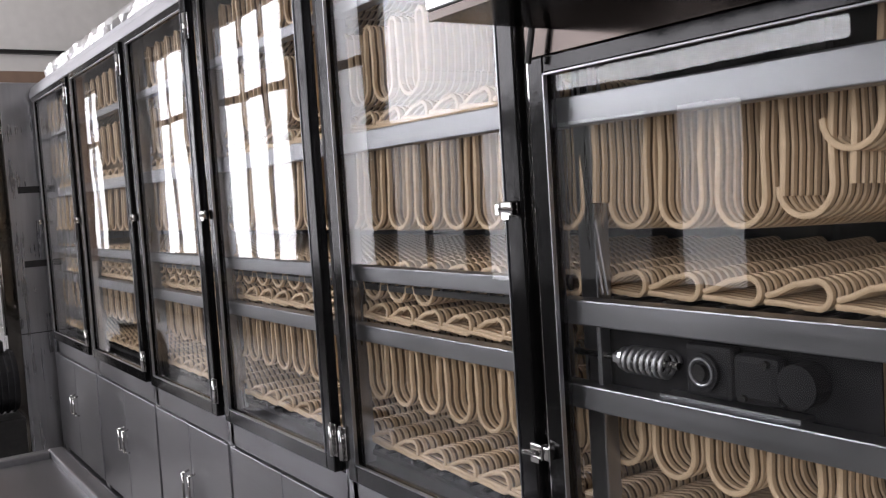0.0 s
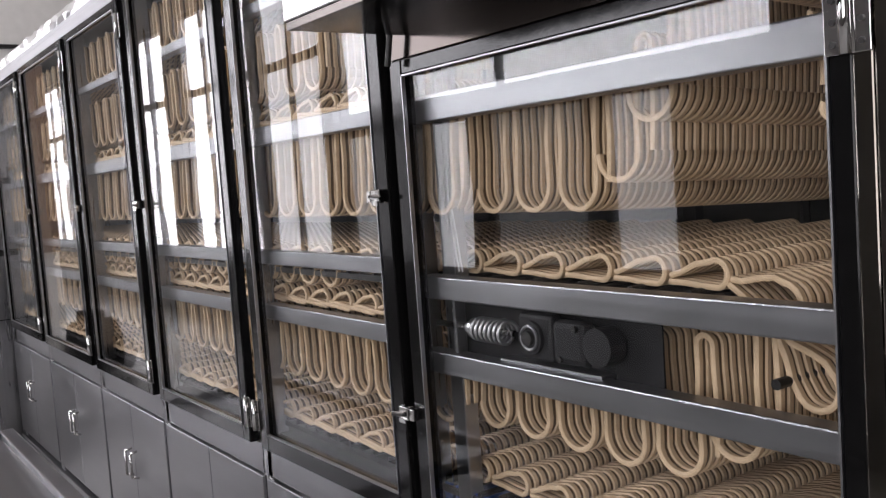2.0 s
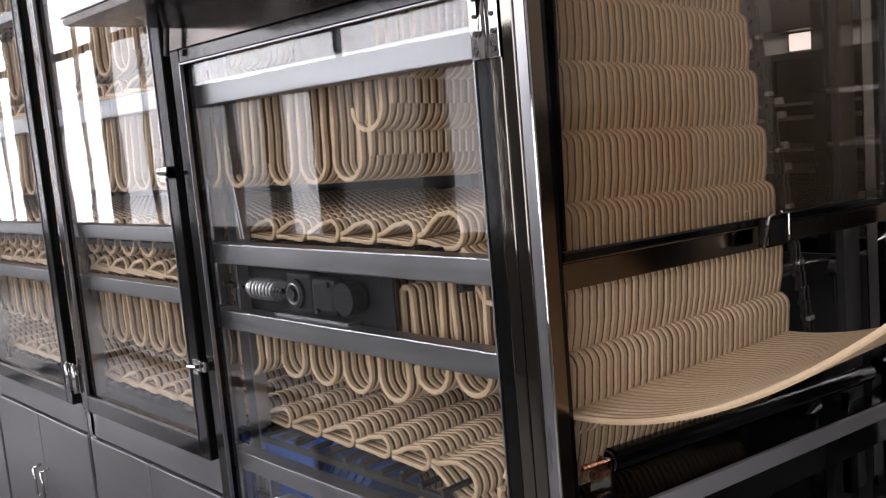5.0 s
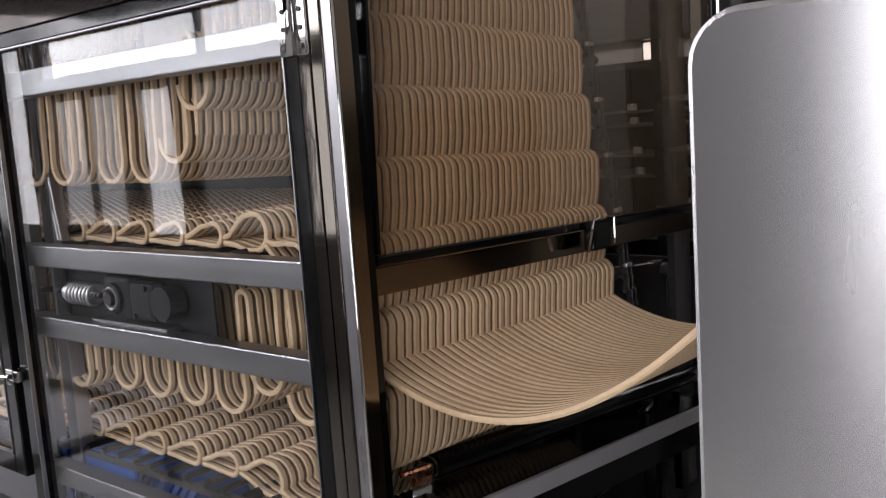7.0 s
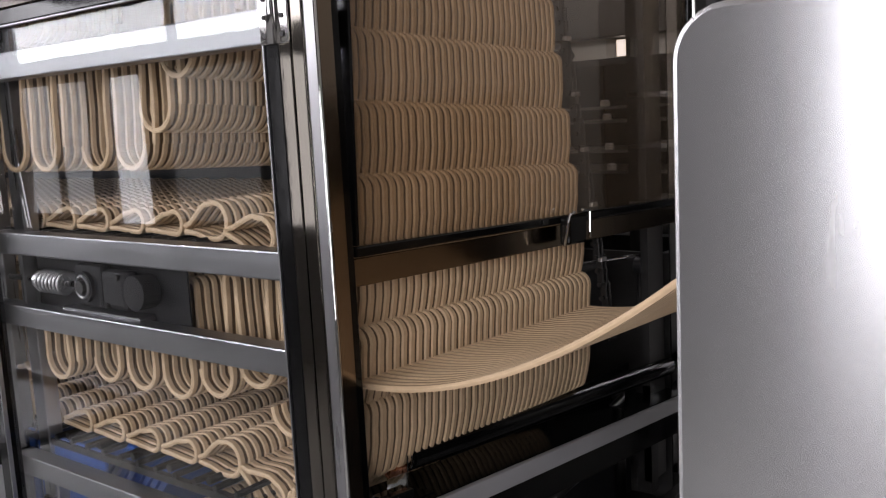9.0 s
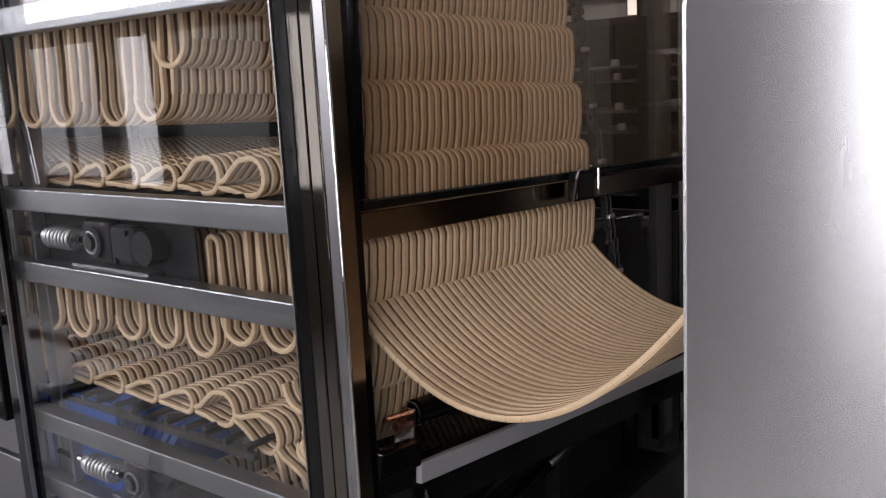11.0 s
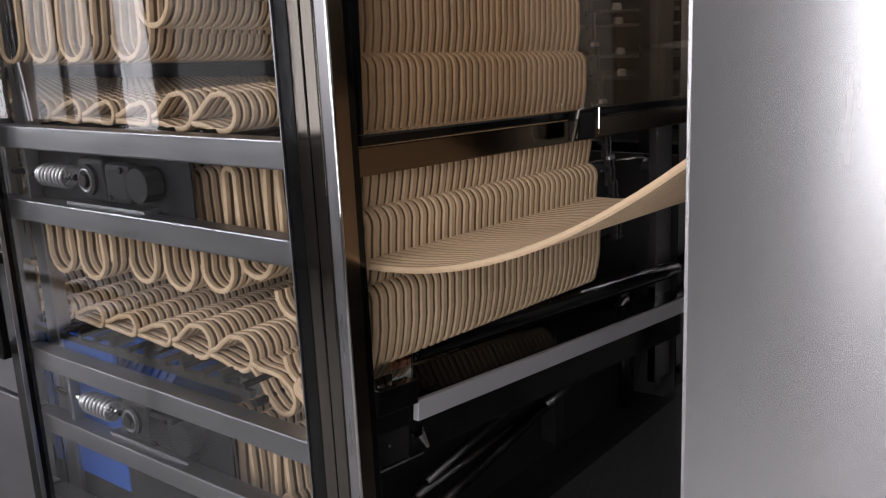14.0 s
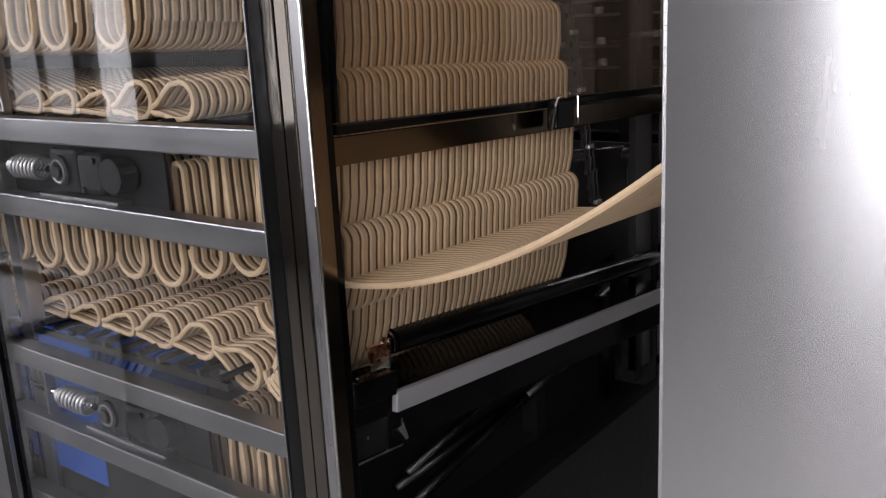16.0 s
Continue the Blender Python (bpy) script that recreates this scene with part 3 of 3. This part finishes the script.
def tray_bench():
    t = empty("steel_bench", None, "low stainless steel bench with raised rim", "bench")
    x0, x1, y0, y1, z = -1.05, -0.32, 2.0, 3.9, 0.5
    part("top", box(B(), x0, x1, y0, y1, z - 0.05, z - 0.03), STEEL, t)
    part("rim", box(B(), x1 - 0.06, x1, y0, y1, z - 0.06, z, 0.006), STEEL, t)
    part("rim", box(B(), x0, x1 - 0.061, y1 - 0.06, y1, z - 0.06, z, 0.006), STEEL, t)
    part("rim", box(B(), x0, x0 + 0.06, y0, y1 - 0.061, z - 0.06, z, 0.006), STEEL, t)
    part("rim", box(B(), x0 + 0.061, x1 - 0.061, y0, y0 + 0.06, z - 0.06, z, 0.006), STEEL, t)
    for x in (x0 + 0.05, x1 - 0.05):
        for y in (y0 + 0.05, y1 - 0.05):
            part("leg", box(B(), x - 0.02, x + 0.02, y - 0.02, y + 0.02, 0, z - 0.06), STEEL_UP, t)


tray_bench()


def far_housing():
    h = empty("end_housing", None, "tall brushed steel housing with a glazed front closing the cabinet's end", "cabinet")
    part("body", box(B(), -0.235, 0.6, 5.66, 6.66, 0.0, 2.3, 0.005), STEEL_UP, h)
    for z in (1.66, 1.215):
        part("seam_strip", box(B(), -0.12, 0.0, 5.652, 5.659, z - 0.02, z + 0.02), DARK, h)
    part("corner_post", box(B(), -0.25, -0.175, 5.645, 5.659, 0, 2.36, 0.004), TUBE, h, "bronze-toned polished corner post")
    part("side_joint", box(B(), -0.174, 0.0, 5.653, 5.659, 0.795, 0.80), DARK, h)
    door = part("door_frame", box(B(), -0.262, -0.236, 5.68, 6.64, 2.25, 2.30, 0.003), CHROME, h)
    for y0, y1, z0, z1 in ((5.68, 5.73, 0.80, 2.249), (6.59, 6.64, 0.80, 2.249), (5.731, 6.589, 0.80, 0.85)):
        part("stile", box(B(), -0.262, -0.236, y0, y1, z0, z1, 0.003), CHROME, door)
    pane = part("pane", box(B(), -0.252, -0.247, 5.731, 6.589, 0.851, 2.249), GLASS, door)
    pane.visible_shadow = False
    tagged(slab("trim_board", -0.8, 4.0, 7.64, 7.69, 1.1, 2.66, BOARD), "brown board along the hall partition", "trim", kind="structure")
    tagged(slab("trim_rail", -0.8, 4.0, 7.63, 7.69, 2.80, 2.83, DARK), "dark rail along the hall partition", "trim", kind="structure")
    tagged(slab("wall_partition", -0.8, 4, 7.7, 7.8, 0, 4.3, PLASTER), "off-white hall partition behind the cabinet", "wall", kind="structure")


def floor_motor():
    """Black motor with a pale fan cover beside the end housing."""
    m = empty("floor_motor", pose(-0.45, 5.25, 0), "black electric motor with pale fan cover on a stand", "motor")
    part("stand", box(B(), -0.17, 0.17, -0.2, 0.22, 0.0, 0.42, 0.01), DARK, m)
    part("housing", rod(B(), (-0.10, 0, 0.60), (0.16, 0, 0.60), 0.165, 28), CAST, m)
    for k in range(8):
        part("cooling_fin", rod(B(), (-0.09 + 0.032 * k, 0, 0.60), (-0.08 + 0.032 * k, 0, 0.60), 0.176, 28), CAST, m)
    part("fan_cover", rod(B(), (-0.17, 0, 0.60), (-0.101, 0, 0.60), 0.16, 28, 0.172), ALU, m, "pale sheet fan cover")
    part("terminal_box", box(B(), -0.03, 0.11, -0.06, 0.06, 0.765, 0.83, 0.008), CAST, m)


floor_motor()


def foil_duct():
    """Crumpled foil-wrapped duct on the cabinet's top."""
    rng = random.Random(4)
    bm = B()
    rings, seg = 60, 14
    rows = []
    for i in range(rings + 1):
        y = 2.3 + 3.2 * i / rings
        rows.append([bm.verts.new((0.13 + (0.075 + rng.uniform(-0.012, 0.012)) * math.cos(2 * math.pi * k / seg), y + rng.uniform(-0.012, 0.012),
                                   2.335 + (0.07 + rng.uniform(-0.012, 0.004)) * math.sin(2 * math.pi * k / seg))) for k in range(seg)])
    for a, b in zip(rows, rows[1:]):
        for k in range(seg):
            bm.faces.new((a[k], a[(k + 1) % seg], b[(k + 1) % seg], b[k]))
    tagged(part("foil_duct", bm, SATIN), "crumpled foil-wrapped duct lying on the cabinet", "duct")


foil_duct()


def rack(x0, x1, y0, y1, zs, label):
    r = empty("storage_rack", None, label, "rack", "steel racks beyond the cabinet")
    for x in (x0, x1):
        for y in (y0, y1):
            part("upright", box(B(), x - 0.02, x + 0.02, y - 0.02, y + 0.02, 0, 2.0), DARK, r)
    for z in zs:
        part("shelf", box(B(), x0 - 0.02, x1 + 0.02, y0 - 0.02, y1 + 0.02, z - 0.014, z), STEEL, r)
    return r


# small white shape standing in for an unidentified bright spot
def jar(x, y, z):
    j = empty("jar", pose(x, y, z), "small white jar shape standing in for a bright spot", "jar", "white jars on the rack")
    part("body", rod(B(), (0, 0, 0), (0, 0, 0.026), 0.024, 14), PLASTER, j)
    part("lid", rod(B(), (0, 0, 0.0262), (0, 0, 0.033), 0.02, 14), SATIN, j)


rack(1.75, 2.5, -0.35, 0.35, (0.4, 0.7, 0.98, 1.18, 1.36, 1.52), "dark steel rack standing beyond the cabinet")
rack(3.3, 3.75, 0.6, 2.1, (0.5, 0.85, 1.165, 1.27, 1.42, 1.49), "dark steel rack against the hall wall")
# dark boxes added to keep the background beyond the rack dark
def dark_backing_boxes():
    d = empty("dark_backing", None, "dark boxes added to darken the background along the hall wall", "cabinet")
    part("body", box(B(), 3.82, 3.99, -1.6, 3.6, 0.0, 1.76, 0.006), DARK, d)
    part("upper_body", box(B(), 3.84, 3.99, -1.6, 3.6, 1.88, 2.9, 0.006), DARK, d)
    for y in (-1.55, 0.7, 3.5):
        part("bracket", box(B(), 3.85, 3.98, y, y + 0.05, 1.761, 1.879), DARK, d)
    for k in range(5):
        part("door", box(B(), 3.80, 3.819, -1.55 + 1.03 * k, -0.55 + 1.03 * k, 0.1, 1.72, 0.004), CAST, d)


# glowing panel on the wall, standing in for a small bright window
def window_glow_panel():
    glow = bpy.data.materials.new("pane_glow")
    glow.use_nodes = True
    b = glow.node_tree.nodes["Principled BSDF"]
    b.inputs["Emission Color"].default_value, b.inputs["Emission Strength"].default_value = (1, 0.98, 0.95, 1), 4.0
    w = empty("window_glow_panel", None, "glowing panel standing in for a small bright window", "lamp")
    part("housing", box(B(), 3.975, 3.998, 1.30, 1.55, 1.765, 1.876, 0.006), STEEL, w)
    part("glow_pane", box(B(), 3.955, 3.974, 1.32, 1.53, 1.775, 1.868, 0.004), glow, w, "glowing white pane")


dark_backing_boxes()
window_glow_panel()
for k, zz in enumerate((1.165, 1.27, 1.42, 1.49)):
    jar(3.36, 1.27 + 0.01 * k, zz)

# ---- the noodle sheet ----
X0, STRANDS, STEP, WIDE, THICK = 0.088, 38, 0.0192, 0.0120, 0.0092
PITCH, SPEED = 0.118, 0.0207


def strand_mesh(name, profile, strands=STRANDS, x0=X0):
    """Parallel strands that follow one profile in y and z."""
    p = np.array(profile, float)
    d = np.gradient(p, axis=0)
    d /= np.linalg.norm(d, axis=1)[:, None] + 1e-9
    nrm = np.stack([-d[:, 1], d[:, 0]], axis=1)
    n = len(p)
    rng = np.random.RandomState(len(p) + strands)
    section = [(0.0, -0.12), (0.14, -0.5), (0.86, -0.5), (1.0, -0.12), (1.0, 0.12), (0.86, 0.5), (0.14, 0.5), (0.0, 0.12)]
    m = len(section)
    seg = np.arange(n - 1)[:, None]
    ring_faces = np.concatenate([np.stack([seg * m + k, seg * m + (k + 1) % m, (seg + 1) * m + (k + 1) % m, (seg + 1) * m + k], axis=2).reshape(-1, 4) for k in range(m)])
    # thinner strips between two ribs; the gaps' shade is put into their brown
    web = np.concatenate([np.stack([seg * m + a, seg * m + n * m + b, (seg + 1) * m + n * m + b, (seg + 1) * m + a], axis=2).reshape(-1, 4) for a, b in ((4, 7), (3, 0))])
    verts, faces, slots = [], [], []
    for k in range(strands):
        xs = x0 + k * STEP + rng.uniform(-0.0007, 0.0007)
        wide = WIDE * rng.uniform(0.94, 1.06)
        v = np.empty((n, m, 3))
        for q, (a, b) in enumerate(section):
            v[:, q, 0] = xs + a * wide
            v[:, q, 1:] = p + nrm * (b * THICK)
        base = k * n * m
        verts.append(v.reshape(-1, 3))
        faces += (ring_faces + base).tolist()
        slots += [0] * len(ring_faces)
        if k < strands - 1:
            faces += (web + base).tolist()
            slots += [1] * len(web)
        faces += [[base + q for q in range(m)][::-1], [base + (n - 1) * m + q for q in range(m)]]
        slots += [0, 0]
    me = bpy.data.meshes.new(name)
    me.from_pydata(np.concatenate(verts).tolist(), [], faces)
    me.materials.append(NOODLE)
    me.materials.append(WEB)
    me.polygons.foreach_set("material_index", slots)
    return me


def arc(cy, cz, r, a0, a1, n):
    return [(cy + r * math.cos(radians(a0 + (a1 - a0) * i / n)), cz + r * math.sin(radians(a0 + (a1 - a0) * i / n))) for i in range(n + 1)]


def hang_profile(depth, n=7):
    """Front leg, arch over the carrying rod, rear leg and the hanging bend behind it; the rod is at the origin."""
    r = 0.015
    bend = PITCH / 2 - r
    return ([(-r, -depth), (-r - 0.003, -depth * 0.55), (-r, -depth * 0.2)] + arc(0, 0, r, 180, 0, n)
            + [(r, -depth * 0.2), (r + 0.003, -depth * 0.55)] + arc(r + bend, -depth, bend, 180, 360, n + 3))


def stair_profile(n=8):
    """A fold on its way down the end: a closed loop over its rod, a little fuller towards the outside."""
    return (arc(0.004, -0.098, 0.013, 30, -100, n) + arc(-0.010, -0.096, 0.017, 260, 185, n)
            + [(-0.029, -0.075), (-0.029, -0.045), (-0.025, -0.018)] + arc(0, 0, 0.023, 170, 10, n) + [(0.021, -0.03), (0.018, -0.07)])


def lying_profile(n=6):
    """A fold that has been laid down: a hump with a curled nose towards -y and a pinched tail."""
    return ([(0.060, -0.003), (0.040, 0.003), (0.010, 0.017)] + arc(-0.026, 0.003, 0.021, 58, 255, n + 3) + [(0.0, -0.016), (0.03, -0.013), (0.062, -0.012)])


def plump_profile(n=9):
    """A fresh fold at the belt's end, not yet pressed down: a tall drop-shaped loop."""
    return ([(0.062, -0.002), (0.046, 0.004), (0.020, 0.026), (0.002, 0.038)] + arc(-0.024, 0.010, 0.032, 68, 262, n) + [(0.0, -0.022), (0.03, -0.014), (0.062, -0.011)])


def repeat(profile, count, cut=None):
    pts = []
    for k in range(count):
        pts += [(y + k * PITCH, z) for y, z in profile]
    return pts


def fold_piece(me, sheet):
    ob = new("fold", me)
    ob.parent = sheet
    return ob


def fold_run(prof, count, sheet, strands=STRANDS):
    run = new("fold_run", strand_mesh("fold_run", repeat(prof, count), strands + 2, X0 - 2 * STEP))
    run.parent = sheet
    return tagged(run, kind="stuff")


def carrying_rod(ob, r=0.009, x0=0.16, dz=0.0):
    part("carrying_rod", rod(B(), (x0, 0, dz), (0.83, 0, dz), r, 10), DARK, ob, "dark steel carrying rod")


MOVERS = []     # (object, path, start)


class Track:
    """A polyline in y, z (and lean in degrees) along which pieces travel."""

    def __init__(self, points, tilt=0.0):
        self.tilt = tilt
        self.p = [Vector((a[0], a[1], a[2] if len(a) > 2 else 0.0)) for a in points]
        self.s = [0.0]
        for a, b in zip(self.p, self.p[1:]):
            self.s.append(self.s[-1] + (b - a).xy.length)

    def at(self, s):
        s = min(s, self.s[-1])      # what has arrived stays at the end
        i = 0
        while i < len(self.s) - 2 and s > self.s[i + 1]:
            i += 1
        f = (s - self.s[i]) / (self.s[i + 1] - self.s[i])
        v = self.p[i].lerp(self.p[i + 1], f)
        return pose(0, v.x, v.y, v.z, self.tilt, 0)


HANG = {d: strand_mesh("fold", hang_profile(d)) for d in (0.165, 0.17)}
LIE = strand_mesh("fold", lying_profile())
PLUMP = strand_mesh("fold", plump_profile())
STAIR = strand_mesh("fold", stair_profile(), STRANDS + 1, X0 - STEP - 0.005)


def hanging_line(z, depth, first, end_points, count, label, stairs=False, rise=0.0, far_depth=None):
    """A row of hanging folds moving towards -y; those near the end travel one by one, higher by rise and as much longer."""
    track = Track([(7.0, z + rise)] + end_points, 2.4 if stairs else 0.0)
    sheet = empty("noodle_sheet", None, label, "noodle sheet", "tiers of the noodle sheet")
    y = first
    while True:      # fold by fold down the end of the track
        s = 7.0 - y
        if s + (0.0 if stairs else SPEED * 16.2) > track.s[-1]:
            break
        y -= PITCH
    y += PITCH
    top = max(p.y for p in track.p)
    on_stairs = min(s for s, p in zip(track.s, track.p) if p.y == top)
    k = 0
    while y < 0.86:
        down = stairs and 7.0 - y > on_stairs - 0.06
        ob = fold_piece(STAIR if down else HANG[depth], sheet)
        carrying_rod(ob, x0=0.062 if down else 0.16)
        lie = end_points[-1]
        own = Track([(7.0, z + rise)] + end_points[:-1] + [(lie[0] + 0.01 * k, lie[1] - 0.008 * k, lie[2])], track.tilt) if down else track
        MOVERS.append((ob, own, 7.0 - y, SPEED))
        y += PITCH
        k += 1
    if count:
        row = fold_run(hang_profile(far_depth or depth, 5), count, sheet)
        bm = B()
        for k in range(count):
            rod(bm, (0.16, k * PITCH, 0), (0.83, k * PITCH, 0), 0.012, 8)
        tagged(part("carrying_rods", bm, DARK, row), kind="stuff")
        MOVERS.append((row, Track([(7.0, z), (0.0, z)], track.tilt), 7.0 - y, SPEED))


def lying_line(z, first, start_points, count, label):
    """A row of laid folds moving towards +y; those near the start come up one by one."""
    track = Track(start_points + [(7.0, z)])
    sheet = empty("noodle_sheet", None, label, "noodle sheet", "tiers of the noodle sheet")
    reach = track.s[-2] + (first - start_points[-1][0])
    s = reach
    while s > 0:
        s -= PITCH
    s += PITCH
    while s < reach + 0.62:
        ob = fold_piece(PLUMP if s < reach - 0.02 else LIE, sheet)
        carrying_rod(ob, 0.008, 0.06, -0.026)
        MOVERS.append((ob, track, s, SPEED))
        s += PITCH
    row = fold_run(lying_profile(4), count, sheet)
    MOVERS.append((row, track, s, SPEED))
    # the carrying belt's rods under the folds
    belt = empty("belt_rods", None, "dark steel rods of the carrying belt", "conveyor belt")
    bm = B()
    y = 0.3
    while y < 5.5:
        rod(bm, (0.05, y, z - 0.03), (0.83, y, z - 0.03), 0.007, 6)
        y += PITCH / 2
    box(bm, 0.05, 0.062, 0.28, 5.5, z - 0.05, z - 0.036)
    box(bm, 0.822, 0.834, 0.28, 5.5, z - 0.05, z - 0.036)
    tagged(part("rods", bm, DARK, belt), kind="stuff")


TOP_Z = 1.8285
hanging_line(1.62, 0.165, 0.57, [(0.47, 1.62), (0.30, TOP_Z), (0.12, TOP_Z), (0.093, 1.66, 5), (0.055, 1.36, 8), (0.032, 1.13, 11), (0.028, 1.03, 8), (0.10, 0.95, 30)], 40,
             "cream ribbed noodle sheet hanging in loops over rods", True)
hanging_line(1.105, 0.17, 0.50, [(0.36, 1.19), (0.24, 1.245), (0.18, 1.24), (0.13, 1.18), (0.12, 0.93)], 40,
             "cream ribbed noodle sheet hanging in loops over rods", rise=0.085, far_depth=0.085)
hanging_line(0.70, 0.17, 0.53, [(0.4, 0.70), (0.32, 0.745), (0.27, 0.74), (0.25, 0.68), (0.25, 0.40)], 0,
             "pale ribbed noodle sheet hanging in loops below the belt")
lying_line(1.304, 0.30, [(0.16, 1.12, 70), (0.20, 1.25, 50), (0.28, 1.304, 0)], 42, "cream ribbed noodle sheet laid in folds on the belt")
lying_line(0.868, 0.32, [(0.34, 0.52, 85), (0.25, 0.70, 80), (0.23, 0.77, 65), (0.28, 0.84, 35), (0.38, 0.868, 0)], 42, "pale ribbed noodle sheet laid in folds on the belt")


def still_rows():
    """Rows of the same sheet that only the farther bays show."""
    for z, kind, depth in ((1.886, 0, 0.125), (2.13, 0, 0.1), (1.288, 0, 0.012), (1.195, 1, 0), (1.67, 1, 0)):
        prof = lying_profile(4) if kind else hang_profile(depth, 4)
        sheet = empty("noodle_sheet", None, "cream ribbed noodle sheet in a farther bay", "noodle sheet", "tiers of the noodle sheet")
        row = fold_run(prof, 36, sheet, 24)
        MOVERS.append((row, Track([(7.0, z), (0.0, z)]) if not kind else Track([(0.0, z), (7.0, z)]), (7.0 - 1.44) if not kind else 1.13, SPEED))


still_rows()

# ---- the free sheet that runs out to the next machine ----
CYCLE, EVENT = 5.7, 5.12
# phase, height at the last rod, in the middle, at the housing
SAG = [(0.0, 1.022, 1.05, 1.215), (0.12, 1.06, 1.0, 1.16), (0.22, 1.15, 0.985, 1.15), (0.65, 1.143, 1.005, 1.16), (1.65, 1.118, 1.05, 1.195), (2.35, 1.107, 1.095, 1.235),
       (3.15, 1.09, 1.126, 1.265), (4.2, 1.065, 1.108, 1.255), (5.15, 1.044, 1.096, 1.245), (5.5, 1.03, 1.085, 1.238), (5.7, 1.022, 1.05, 1.215)]
PIECES = 30


def drape(t):
    ph = (t - EVENT) % CYCLE
    for a, b in zip(SAG, SAG[1:]):
        if a[0] <= ph <= b[0]:
            f = (ph - a[0]) / (b[0] - a[0])
            za, zm, zb = (a[i] + (b[i] - a[i]) * f for i in (1, 2, 3))
            break
    ya, ym, yb = 0.022, -0.235, -0.5

    def z(y):
        return za * (y - ym) * (y - yb) / ((ya - ym) * (ya - yb)) + zm * (y - ya) * (y - yb) / ((ym - ya) * (ym - yb)) + zb * (y - ya) * (y - ym) / ((yb - ya) * (yb - ym))

    ys = np.linspace(0.024, -0.60, 200)
    pts = np.stack([ys, [z(y) for y in ys]], axis=1)
    seg = np.linalg.norm(np.diff(pts, axis=0), axis=1)
    s = np.concatenate([[0], np.cumsum(seg)])
    out = []
    for k in range(PIECES):
        c = s[-1] * (k + 0.5) / PIECES
        y, zz = np.interp(c, s, pts[:, 0]), np.interp(c, s, pts[:, 1])
        h = s[-1] / PIECES * 0.5
        y1, z1 = np.interp(c - h, s, pts[:, 0]), np.interp(c - h, s, pts[:, 1])
        y2, z2 = np.interp(c + h, s, pts[:, 0]), np.interp(c + h, s, pts[:, 1])
        out.append(pose(0, y, zz + 0.006, math.degrees(math.atan2(z1 - z2, y1 - y2)), 2.0, 0))
    return out


L = 0.735 / PIECES
FREE = strand_mesh("length", [(L * 0.52, 0), (0, 0), (-L * 0.52, 0)], STRANDS + 1, X0 - STEP - 0.005)
free_sheet = empty("noodle_sheet", None, "cream ribbed noodle sheet sagging out to the housing", "noodle sheet", "tiers of the noodle sheet")
free_pieces = [new("length", FREE) for k in range(PIECES)]
for ob in free_pieces:
    ob.parent = free_sheet


def motions():
    for ob, track, s0, v in MOVERS:
        times = [0.5 * i for i in range(33)] if len(ob.children) and ob.name.split(".")[0] == "fold" else [0.0, 8.0, 16.0]
        walk(ob, [(t, track.at(s0 + v * t)) for t in times])
    times = [0.0]
    while times[-1] < 15.95:
        ph = (times[-1] - EVENT) % CYCLE
        times.append(min(16.0, round(times[-1] + (0.1 if ph > 5.4 or ph < 0.5 else 0.25), 3)))
    poses = [drape(t) for t in times]
    for k, ob in enumerate(free_pieces):
        walk(ob, [(t, p[k]) for t, p in zip(times, poses)])


far_housing()
motions()
